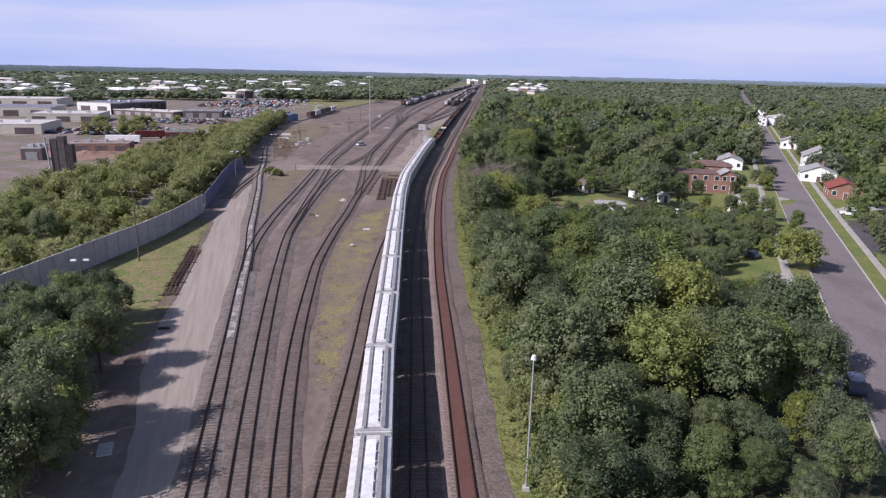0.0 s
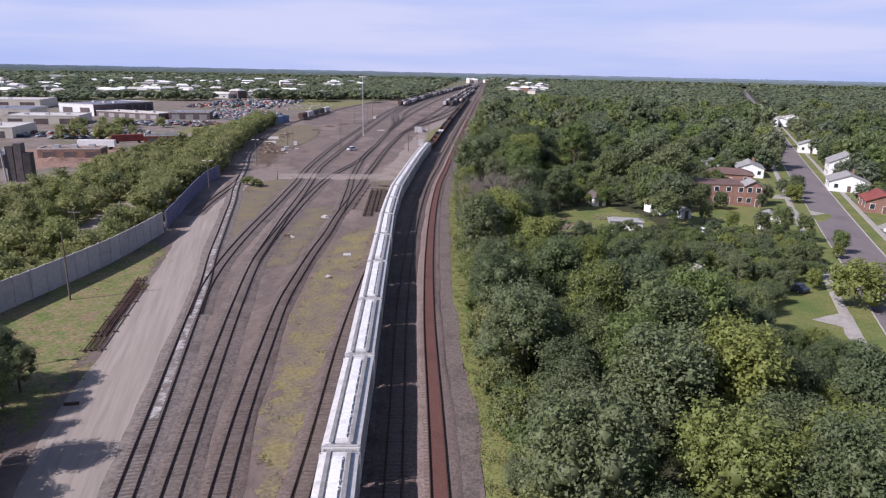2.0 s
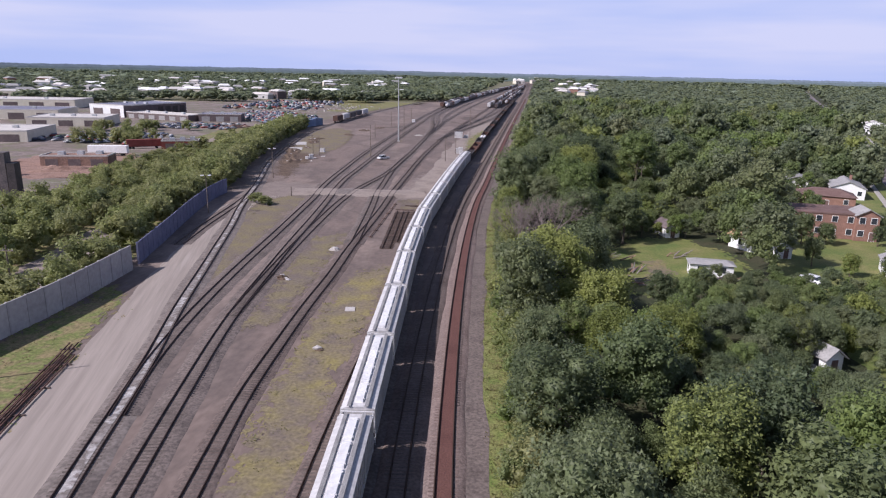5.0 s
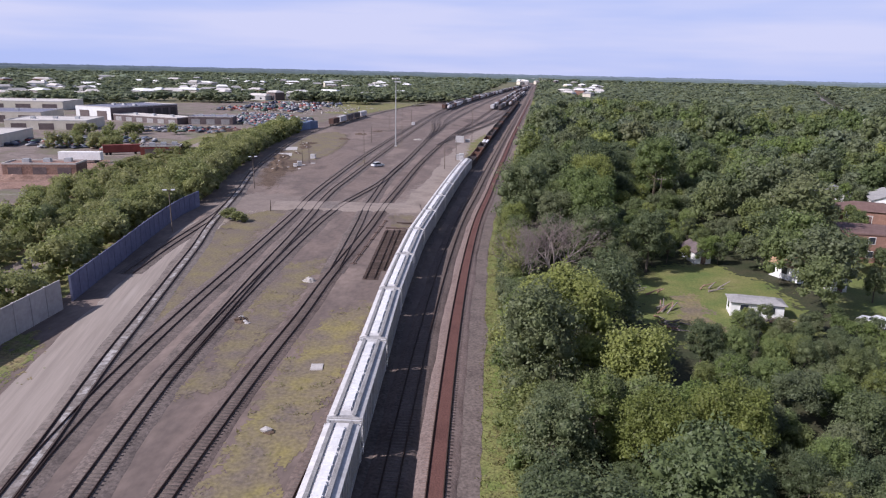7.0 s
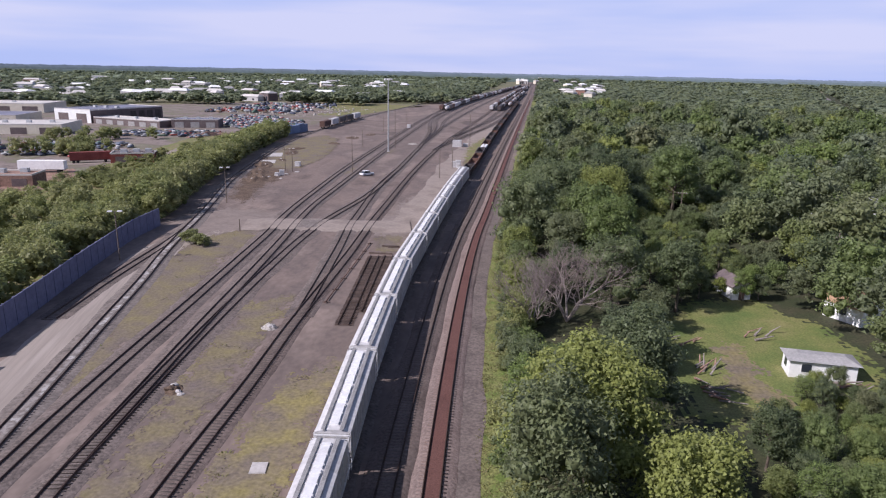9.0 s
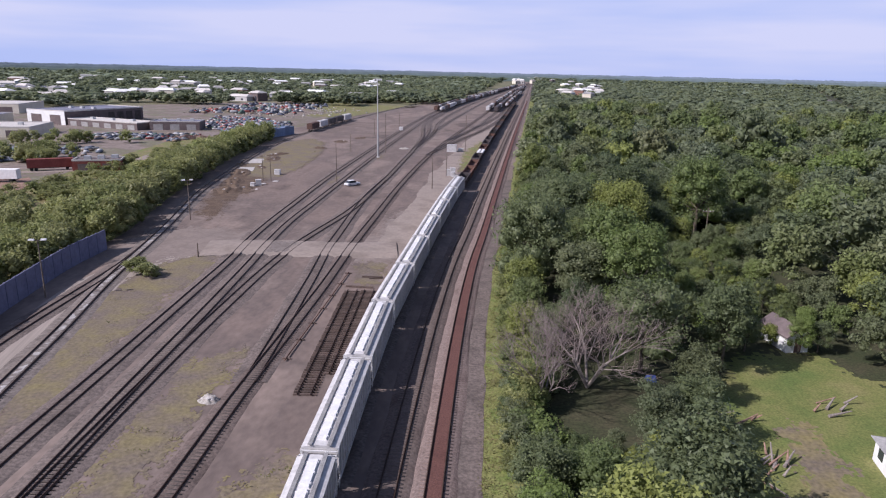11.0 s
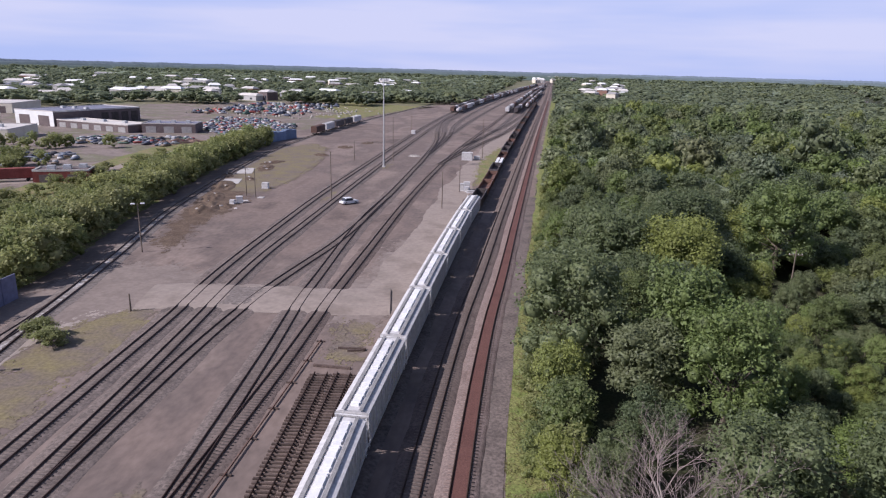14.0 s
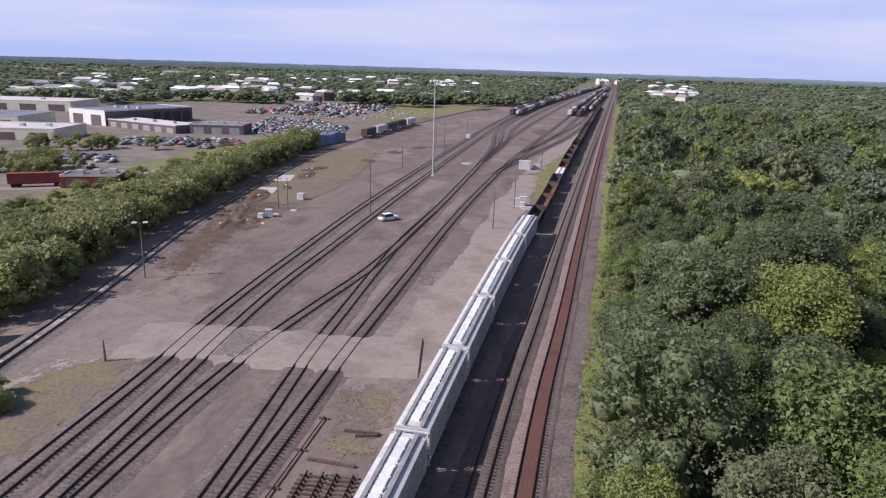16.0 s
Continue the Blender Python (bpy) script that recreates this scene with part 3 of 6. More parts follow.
tagged(ribbon("spilled_dust", [p for p in OUTER if 80 < p[1] < 300], 0.42, 0.205, M_spill, 0.05, 91), "pale spilled dust lying between the rails", "dust", kind="structure")
tagged(ribbon("gravel_shoulder", [(x + 2.9, y) for x, y in MAIN[1:13]], (1.2, 1.1), 0.075, M_ballast, 0.2, 90), "coarse brown-grey gravel shoulder beside the main line", "gravel", kind="structure")


# ---------------------------------------------------------------- rail cars
def wheelset_mesh():
    bm = bmesh.new()
    for s in (-1, 1):
        tube(bm, (s * 0.69, 0, 0.43), (s * 0.82, 0, 0.43), 0.43, 0.43, 14)
    tube(bm, (-0.8, 0, 0.43), (0.8, 0, 0.43), 0.08, 0.08, 8)
    return mesh_of("wheelset", bm, M_sooty)


WHEELS = wheelset_mesh()


def bogie(y, parent, far=False):
    bm = bmesh.new()
    if far:
        for d in (-0.88, 0.88):
            for s in (-1, 1):
                tube(bm, (s * 0.69, y + d, 0.43), (s * 0.82, y + d, 0.43), 0.43, 0.43, 10)
    for s in (-1, 1):
        loft(bm, [[(s * 0.98 - 0.07, y + a, b), (s * 0.98 + 0.07, y + a, b), (s * 0.98 + 0.07, y + a, c), (s * 0.98 - 0.07, y + a, c)]
                  for a, b, c in ((-1.1, 0.42, 0.6), (-0.55, 0.3, 0.72), (0, 0.22, 0.78), (0.55, 0.3, 0.72), (1.1, 0.42, 0.6))])
    box(bm, -0.95, 0.95, y - 0.2, y + 0.2, 0.45, 0.75)
    bg_ = tagged(part("bogie", bm, M_sooty, parent), kind="stuff" if far else "")
    for d in () if far else (-0.88, 0.88):
        shared("wheelset", WHEELS, bg_, Matrix.Translation((0, y + d, 0)))


def covered_hopper():
    """A long covered hopper: ribbed sides, arched roof, trough hatch with running boards, end ladders."""
    c = thing("covered_hopper", "dusty light grey covered hopper wagon in the standing train", "rail car", "hopper train")
    L, W = 8.88, 1.54
    bm = bmesh.new()
    prof = lambda inset, zb: [(-W, zb), (-W, 4.12), (-W + 0.1, 4.22), (W - 0.1, 4.22), (W, 4.12), (W, zb)]
    loft(bm, [[(x, y, z) for x, z in prof(0, zb)] for y, zb in ((-L + 0.3, 2.3), (-L + 1.3, 1.25), (L - 1.3, 1.25), (L - 0.3, 2.3))])
    body = part("body", bm, M_greysteel, c)
    bm = bmesh.new()
    box(bm, -0.05, 0.05, -0.05, 0.05, 1.3, 4.14)
    rib = mesh_of("rib", bm, M_greysteel)
    for y in np.arange(-L + 1.1, L - 0.9, 1.07):
        for s in (-1, 1):
            shared("rib", rib, c, Matrix.Translation((s * (W + 0.03), y, 0)))
    for y in (-4.9, 0, 4.9):
        bm = bmesh.new()
        loft(bm, [[(-1.35, y - 2.0, 1.4), (1.35, y - 2.0, 1.4), (1.35, y + 2.0, 1.4), (-1.35, y + 2.0, 1.4)], [(-0.5, y - 0.4, 0.45), (0.5, y - 0.4, 0.45), (0.5, y + 0.4, 0.45), (-0.5, y + 0.4, 0.45)]])
        part("outlet", bm, M_greysteel, c)
    bm = bmesh.new()
    arc = [(-W - 0.04, 4.2), (-W - 0.04, 4.26), (-1.05, 4.42), (-0.5, 4.5), (0.5, 4.5), (1.05, 4.42), (W + 0.04, 4.26), (W + 0.04, 4.2)]
    loft(bm, [[(x, y, z) for x, z in arc] for y in (-L + 0.33, L - 0.33)])
    part("roof", bm, M_greysteel, c)
    for i in range(4):
        bm = bmesh.new()
        y0 = -L + 1.1 + i * 3.92
        box(bm, -0.42, 0.42, y0, y0 + 3.75, 4.5, 4.66, 0.06)
        for d in (0.5, 1.9, 3.3):
            box(bm, -0.47, 0.47, y0 + d - 0.04, y0 + d + 0.04, 4.5, 4.70)
        part("hatch_cover", bm, M_white, c, "white trough hatch along the roof")
    for s in (-1, 1):
        bm = bmesh.new()
        box(bm, s * 0.82 - 0.17, s * 0.82 + 0.17, -L + 0.2, L - 0.2, 4.60, 4.63)
        for y in np.arange(-L + 0.6, L - 0.5, 1.6):
            box(bm, s * 0.82 - 0.15, s * 0.82 + 0.15, y - 0.02, y + 0.02, 4.4, 4.6)
        part("running_board", bm, M_grating, c, "dark grating walkway")
        bm = bmesh.new()
        box(bm, s * (W + 0.02) - 0.06, s * (W + 0.02) + 0.06, -L, L, 1.05, 1.3)
        part("side_sill", bm, M_greysteel, c)
    for e in (-1, 1):
        bm = bmesh.new()
        box(bm, -W, W, e * (L - 0.02) - 0.33, e * (L - 0.02) + 0.33, 1.05, 1.12)
        for s in (-1, 1):
            box(bm, s * 1.45 - 0.05, s * 1.45 + 0.05, e * L - 0.05, e * L + 0.05, 1.1, 4.2)
        box(bm, -W, W, e * L - 0.05, e * L + 0.05, 4.12, 4.22)
        box(bm, -0.25, 0.25, e * L - 0.05, e * L + 0.05, 1.1, 1.5)
        part("end_frame", bm, M_white, c)
        for s in (-1, 1):
            bm = bmesh.new()
            x = s * (W + 0.06)
            for d in (-0.18, 0.18):
                y = e * (L - 0.35) + d
                tube(bm, (x, y, 0.7), (x, y, 4.3), 0.025, n=5)
            for z in np.arange(0.8, 4.3, 0.42):
                tube(bm, (x, e * (L - 0.35) - 0.18, z), (x, e * (L - 0.35) + 0.18, z), 0.02, n=5)
            part("ladder", bm, M_white, c)
        bm = bmesh.new()
        box(bm, -0.13, 0.13, e * (L + 0.05) - 0.4, e * (L + 0.05) + 0.28, 0.72, 0.98)
        part("coupler", bm, M_sooty, c)
        bogie(e * (L - 1.9), c)
    return c


def gondola(name, label, shell, load=None, high=2.9):
    """An open-top car with ribbed sides and a hollow body."""
    c = thing(name, label, "rail car", "mixed train")
    L, W = 8.4, 1.5
    bm = bmesh.new()
    box(bm, -W, W, -L, L, 1.0, 1.25)
    for s in (-1, 1):
        box(bm, s * (W - 0.04) - 0.05, s * (W - 0.04) + 0.05, -L, L, 1.2, high)
        box(bm, s * W - 0.09, s * W + 0.09, -L, L, high, high + 0.12)
        for y in np.arange(-L + 0.3, L, 1.2):
            box(bm, s * (W + 0.05) - 0.06, s * (W + 0.05) + 0.06, y - 0.07, y + 0.07, 1.1, high)
    for e in (-1, 1):
        box(bm, -W + 0.06, W - 0.06, e * (L - 0.05) - 0.05, e * (L - 0.05) + 0.05, 1.2, high)
    part("body", bm, shell, c)
    if load:
        bm = bmesh.new()
        for s in (-0.72, 0.72):
            box(bm, s - 0.55, s + 0.55, -L + 0.5, L - 0.5, 1.25, high + 0.55, 0.06)
        part("load", bm, load, c, "two long white covered stacks")
    for e in (-1, 1):
        bm = bmesh.new()
        box(bm, -0.13, 0.13, e * (L + 0.2) - 0.4, e * (L + 0.2) + 0.4, 0.72, 0.98)
        part("coupler", bm, M_sooty, c)
        bogie(e * (L - 1.8), c, True)
    return c


def tank_car():
    c = thing("tank_car", "dusty grey cylindrical tank car in a yard string", "rail car", "yard strings")
    bm = bmesh.new()
    ring = lambda y, r: [(r * math.cos(a), y, 2.75 + r * math.sin(a)) for a in np.linspace(0, math.tau, 18, endpoint=False)]
    loft(bm, [ring(y, r) for y, r in ((-7.9, 0.5), (-7.7, 1.1), (-7.3, 1.42), (7.3, 1.42), (7.7, 1.1), (7.9, 0.5))])
    part("tank", bm, M_greysteel, c)
    bm = bmesh.new()
    tube(bm, (0, 0, 4.1), (0, 0, 4.55), 0.5, 0.5, 12)
    box(bm, -0.9, 0.9, -1.2, 1.2, 4.14, 4.2)
    part("dome", bm, M_greysteel, c)
    bm = bmesh.new()
    box(bm, -0.5, 0.5, -8.2, 8.2, 0.85, 1.3)
    part("sill", bm, M_sooty, c)
    for e in (-1, 1):
        bogie(e * 6.2, c, True)
    return c


def box_car(label, paint):
    c = thing("box_car", label, "rail car", "yard strings")
    L, W = 7.9, 1.5
    bm = bmesh.new()
    loft(bm, [[(-W, y, 1.1), (-W, y, 4.1), (-0.8, y, 4.4), (0.8, y, 4.4), (W, y, 4.1), (W, y, 1.1)] for y in (-L, L)])
    part("body", bm, paint, c)
    for s in (-1, 1):
        bm = bmesh.new()
        box(bm, s * (W + 0.08) - 0.05, s * (W + 0.08) + 0.05, -1.5, 1.5, 1.2, 3.9)
        part("door", bm, paint, c)
    for e in (-1, 1):
        bogie(e * (L - 1.7), c, True)
    return c


def stand(ob, y, line, first=False, lift=0.36):
    """Puts a car, or a copy of it, on a line at that distance up the plan."""
    q, t = LINES[id(line)]
    x = float(np.interp(y, q[:, 1], q[:, 0]))
    tx, ty = float(np.interp(y, q[:, 1], t[:, 0])), float(np.interp(y, q[:, 1], t[:, 1]))
    m = Matrix.LocRotScale((x, y, lift), Euler((0, 0, math.atan2(ty, tx) - math.pi / 2)), None)
    if first:
        ob.matrix_basis = m
        return ob
    return copy_thing(ob, m)


hopper = covered_hopper()
PITCH = 18.42
stand(hopper, 50.2 - 2.5 * PITCH, TRAIN, True)
for i in range(-2, 15):
    stand(hopper, 50.2 + (i - 0.5) * PITCH, TRAIN)
gon = gondola("gondola", "dark rusty empty gondola wagon in the standing train", M_darkcar)
stand(gon, 318.5, TRAIN, True)
rustgon = gondola("gondola", "brown weathered gondola wagon in the standing train", M_ruststeel, high=2.5)
stand(rustgon, 336.5, TRAIN, True)
loaded = gondola("flat_car", "low wagon loaded with long white covered stacks", M_darkcar, M_white, high=1.9)
stand(loaded, 390.5, TRAIN, True)
for i in range(28):
    y = 354.5 + i * 18.0
    if abs(y - 390.5) > 5:
        stand(gon if i % 3 else rustgon, y, TRAIN)
# strings of cars far up the yard
tank = tank_car()
LINES[id(LADDER_A)] = glide(LADDER_A, 1.0)
LINES[id(LADDER_C)] = glide(LADDER_C, 1.0)
LINES[id(LADDER_B)] = glide(LADDER_B, 1.0)
stand(tank, 690, THIRD, True)
brown = box_car("rust-brown box car in a yard string", M_ruststeel)
dark = box_car("dark weathered box car in a yard string", M_darkcar)
pale = box_car("pale grey box car in a yard string", M_greysteel)
stand(brown, 700, LEAD, True)
stand(dark, 712, LADDER_A, True)
stand(pale, 716, FOURTH, True)
rng = np.random.default_rng(4)
for line, start, end in ((LEAD, 718, 1750), (THIRD, 708, 1500), (LADDER_A, 730, 1500), (FOURTH, 734, 1700), (LADDER_B, 790, 1200)):
    y = start
    while y < end:
        stand((brown, dark, pale, tank, dark)[int(rng.integers(5))], y, line)
        y += 17.5
for i, car in enumerate((brown, pale, dark, dark, pale)):
    stand(car, 488 + i * 18.5, OUTER)


# ---------------------------------------------------------------- trees
def leaf_cloud(lobes, count, size, seed, droop=0.15):
    """Leaf sprays: small bent quads over the skin of the crown's lobes, turned outwards and up."""
    rng = np.random.default_rng(seed)
    w = np.array([r * r for *_, r in lobes])
    pick = rng.choice(len(lobes), count, p=w / w.sum())
    c = np.array([l[:3] for l in lobes])[pick]
    r = np.array([l[3] for l in lobes])[pick]
    d = rng.normal(0, 1, (count, 3))
    d[:, 2] = np.where(d[:, 2] < -0.35, -d[:, 2], d[:, 2]) + 0.12
    d /= np.linalg.norm(d, axis=1)[:, None]
    p = c + d * (r * np.clip(rng.normal(0.98, 0.17, count), 0.6, 1.4))[:, None]
    nrm = d * 0.55 + rng.normal(0, 0.5, (count, 3)) + np.array((-0.12, -0.12, 0.5))
    nrm /= np.linalg.norm(nrm, axis=1)[:, None]
    u = np.cross(nrm, rng.normal(0, 1, (count, 3)))
    u /= np.linalg.norm(u, axis=1)[:, None]
    v = np.cross(nrm, u)
    s = (size * rng.uniform(0.55, 1.25, count))[:, None]
    sag = nrm * s * rng.uniform(0.0, 0.35, count)[:, None]
    tri = np.stack([p - u * s * 0.62 - sag, p + u * s * 0.62 - sag, p + v * s * 1.5 - sag], 1)
    return tri.reshape(-1, 3), np.arange(count * 3).reshape(-1, 3)


def core_cloud(lobes, shrink, seed):
    """A dented inner body for each lobe, so that the crown is not seen through everywhere."""
    bm = bmesh.new()
    bmesh.ops.create_icosphere(bm, subdivisions=1, radius=1)
    bv = np.array([v.co[:] for v in bm.verts])
    bf = np.array([[v.index for v in f.verts] for f in bm.faces])
    bm.free()
    rng = np.random.default_rng(seed)
    V, F = [], []
    for i, (x, y, z, r) in enumerate(lobes):
        V.append(bv * (r * shrink * rng.uniform(0.8, 1.1, len(bv)))[:, None] + (x, y, z))
        F.append(bf + i * len(bv))
    return np.concatenate(V), np.concatenate(F)


def crown_lobes(height, radius, seed, n=14, low=0.3, reach=0.74, knob=(0.28, 0.44)):
    """Balls of foliage set round a crown; many small ones with a short reach make a dense rounded head."""
    rng = np.random.default_rng(seed)
    lobes = [(0, 0, height * 0.66, radius * 0.64)]
    for i in range(n):
        a = i * 2.4 + rng.uniform(-0.4, 0.4)
        h = low + (0.95 - low) * ((i + 0.5) / n) ** 0.75
        out = radius * (reach * math.sqrt(max(0.05, 1 - ((h - 0.5) / 0.55) ** 2))) * rng.uniform(0.75, 1.15)
        r = radius * rng.uniform(*knob)
        lobes.append((math.cos(a) * out, math.sin(a) * out, height * h - r * 0.35, r))
    return lobes


def wood_mesh(lobes, height, seed, mat, girth=0.22):
    rng = random.Random(seed)
    bm = bmesh.new()
    top = Vector((rng.uniform(-0.3, 0.3), rng.uniform(-0.3, 0.3), height * 0.62))
    mid = Vector((rng.uniform(-0.2, 0.2), rng.uniform(-0.2, 0.2), height * 0.3))
    tube(bm, (0, 0, -0.2), mid, girth * 1.2, girth * 0.85, 8, False)
    tube(bm, mid, top, girth * 0.85, girth * 0.35, 7, False)
    for x, y, z, r in lobes[1:]:
        f = rng.uniform(0.1, 0.8)
        tube(bm, mid.lerp(top, f), (x * 0.9, y * 0.9, z), girth * 0.34, girth * 0.1, 5, False)
    return mesh_of("trunk", bm, mat)


def tree(label, height, radius, seed, leaf, count=7200, size=0.21, n=18, low=0.28, name="tree", reach=0.74, knob=(0.28, 0.44)):
    """A broad-leaved tree: tapered trunk with limbs, and a crown of many leaf sprays."""
    lobes = crown_lobes(height, radius, seed, n, low, reach, knob)
    t = thing(name, label, name, "woodland trees" if name == "tree" else "roadside bushes")
    shared("trunk", wood_mesh(lobes, height, seed, M_bark, 0.02 * height), t)
    v, f = leaf_cloud(lobes, count, size, seed)
    cr = shared("crown", poly_mesh("crown", v, f, leaf), t)
    v, f = core_cloud(lobes, 0.62, seed)
    shared("inner_leaves", poly_mesh("inner_leaves", v, f, leaf), cr)
    return t


def dead_tree(height, radius, seed, name="bare_tree"):
    """A leafless tree with many forked grey branches."""
    rng = random.Random(seed)
    t = thing(name, "leafless dead tree with forked grey-brown branches", "tree")
    tr, tw = bmesh.new(), bmesh.new()
    def grow(a, d, length, r, depth):
        b = a + d * length
        tube(tr if depth < 2 else tw, a, b, r, r * 0.62, 6 if depth < 2 else 4, False)
        if depth >= 6:
            return
        for k in range(3 if depth < 4 else 2):
            side = Vector((rng.gauss(0, 1), rng.gauss(0, 1), rng.gauss(0.25, 0.5))).normalized()
            grow(a.lerp(b, rng.uniform(0.55, 1.0)), (d * 0.88 + side * 0.58 + Vector((0, 0, 0.06))).normalized(), length * rng.uniform(0.6, 0.84), r * 0.56, depth + 1)
    for k in range(5):
        a = k * 1.257 + rng.uniform(-0.4, 0.4)
        grow(Vector((0, 0, 0.1)), Vector((math.cos(a) * 0.42, math.sin(a) * 0.42, 1)).normalized(), height * 0.3, 0.125, 0)
    part("trunk", tr, M_deadwood, t)
    part("branchwork", tw, M_twig, t)
    return t


def spread(proto, places, rng):
    """Copies of tree prototypes at places (x, y, scale)."""
    for x, y, s in places:
        p = proto[int(rng.integers(len(proto)))]
        copy_thing(p, Matrix.LocRotScale((x, y, 0), Euler((0, 0, rng.uniform(0, 6.28))), Vector((s, s, s * rng.uniform(0.9, 1.12)))))


def scatter(name, proto_v, proto_f, places, mat, seed):
    """Many alike plants joined into one mesh; places (x, y, scale, height scale)."""
    rng = np.random.default_rng(seed)
    places = np.array(places)
    a = rng.uniform(0, math.tau, len(places))
    c, s = np.cos(a)[:, None] * places[:, 2:3], np.sin(a)[:, None] * places[:, 2:3]
    V = np.empty((len(places), len(proto_v), 3), np.float32)
    V[:, :, 0] = places[:, :1] + proto_v[:, 0] * c - proto_v[:, 1] * s
    V[:, :, 1] = places[:, 1:2] + proto_v[:, 0] * s + proto_v[:, 1] * c
    V[:, :, 2] = proto_v[:, 2] * places[:, 3:4]
    F = (proto_f[None] + len(proto_v) * np.arange(len(places))[:, None, None]).reshape(-1, proto_f.shape[1])
    me = poly_mesh(name, V.reshape(-1, 3), F, mat)
    me.attributes.new("tone", "FLOAT", "POINT").data.foreach_set("value", np.repeat(np.random.default_rng(seed + 500).uniform(0, 1, len(places)), len(proto_v)).astype(np.float32))
    return new(name, me)


CLEARING = [(20, 144), (28, 143), (31, 153), (38, 161), (41, 166), (50, 164), (53, 172), (53, 186), (47, 197), (38, 196), (30, 187), (26, 177), (25, 160)]
LOTS = [[(46, 100), (58, 94), (70, 125), (64, 128), (48, 112)], [(56, 164), (80, 160), (104, 190), (103, 215), (128, 268), (118, 275), (90, 228), (73, 200), (60, 190)],
        [(39, 58), (50, 58), (58, 80), (46, 82)]]
# stretches where only low growth stands: gardens, cut-over ground and the edge of the clearing
LOW = [([(58, 176), (74, 172), (104, 226), (118, 262), (92, 262), (70, 214)], 0.34), ([(31, 152), (58, 150), (60, 168), (40, 168)], 0.3), ([(29, 143), (58, 143), (58, 152), (31, 153)], 0.42), ([(30, 108), (46, 106), (58, 150), (54, 168), (36, 158), (24, 139), (22, 120)], 0.5), ([(48, 112), (66, 126), (96, 178), (82, 166), (56, 166), (50, 140)], 0.42),
       ([(38, 72), (52, 80), (60, 100), (46, 102), (38, 90)], 0.45), ([(6, 164), (18, 164), (22, 178), (20, 190), (7, 188)], 0.28), ([(74, 226), (92, 226), (118, 275), (96, 280)], 0.5)]


FORBID = [(12.6, 144.5, 8.0), (29, 243, 8.5), (25, 138, 5.5), (34, 66, 5), (26, 127, 4.5), (18.2, 123, 4.5), (43, 66.5, 3.6), (46, 125.5, 4.5), (15.5, 183.5, 7.5), (20, 178, 6), (14, 175, 5), (183, 338, 13), (226, 398, 16), (238, 424, 12), (246, 500, 20), (262, 512, 14), (205, 350, 12), (135, 226, 10), (122, 193, 8)]


def open_ground(x, y):
    """True where no tree of the wood may stand."""
    edge = float(np.interp(y, [p[1] for p in MAIN], [p[0] for p in MAIN])) + 7.4
    if x < edge or inside(x, y, CLEARING):
        return True
    for l in LOTS:
        if inside(x, y, l):
            return True
    return abs(x - street_x(y)) < 10.5 or any(math.hypot(x - a, y - b) < r for a, b, r in FORBID)


def growth(x, y):
    """How tall the wood stands at a place, as a share of a full-grown tree."""
    for l, most in LOW:
        if inside(x, y, l):
            return most * float(rng.uniform(0.75, 1.15))
    return float(np.clip(0.74 + 0.62 * noise.noise((x * 0.035, y * 0.03, 2.0)) + 0.16 * noise.noise((x * 0.13, y * 0.13, 5.0)) + rng.uniform(-0.09, 0.09), 0.40, 1.15))


trees_main = [tree("tall green broad-leaved tree in the wood", 13, 4.6, 11, M_leaf), tree("dark green broad-leaved tree in the wood", 12, 4.2, 12, M_leafdark, n=24, reach=0.68, knob=(0.24, 0.36)),
              tree("full-crowned green tree in the wood", 14.5, 5.2, 13, M_leaf, 9000, n=26, reach=0.7, knob=(0.24, 0.36)), tree("rounded green tree in the wood", 10.5, 4.4, 14, M_leaf, n=28, low=0.22, reach=0.64, knob=(0.26, 0.36)),
              tree("broad dark green tree in the wood", 12.5, 5.0, 15, M_leafdark, n=20), tree("light green leafy tree in the wood", 9.5, 3.8, 16, M_leaflight, n=22, low=0.2)]
for i, t in enumerate(trees_main):
    t.matrix_basis = Matrix.Translation((60 + 6 * i, 20 + i * 2, 0))
# single trees that stand out from the wood
maple = tree("broad spreading green tree beside the clearing", 13, 6.4, 17, M_leaflight, 15000, 0.23, 34, 0.2, reach=0.8, knob=(0.2, 0.32))
maple.matrix_basis = Matrix.Translation((12.6, 144.5, 0))
dome = tree("large rounded yellow-green tree rising over the wood", 14.5, 7.6, 18, M_leaflight, 16000, 0.24, 40, 0.25, reach=0.72, knob=(0.22, 0.32))
dome.matrix_basis = Matrix.Translation((29, 243, 0))
copy_thing(dome, Matrix.LocRotScale((34, 66, 0), Euler((0, 0, 1.0)), Vector((0.7, 0.7, 0.66))))
copy_thing(maple, Matrix.LocRotScale((26, 127, 0), Euler((0, 0, 2.0)), Vector((0.62, 0.62, 0.66))))
copy_thing(maple, Matrix.LocRotScale((18.2, 123, 0), Euler((0, 0, 4.0)), Vector((0.6, 0.6, 0.7))))
rng = np.random.default_rng(7)
near, mid = [], []
cells = {}


def room(x, y, r):
    """Keeps trunks apart by a share of their crowns' radii."""
    cx, cy = int(x // 8), int(y // 8)
    for i in (cx - 1, cx, cx + 1):
        for j in (cy - 1, cy, cy + 1):
            for a, b, q in cells.get((i, j), ()):
                if math.hypot(a - x, b - y) < (q + r) * 0.80:
                    return False
    cells.setdefault((cx, cy), []).append((x, y, r))
    return True


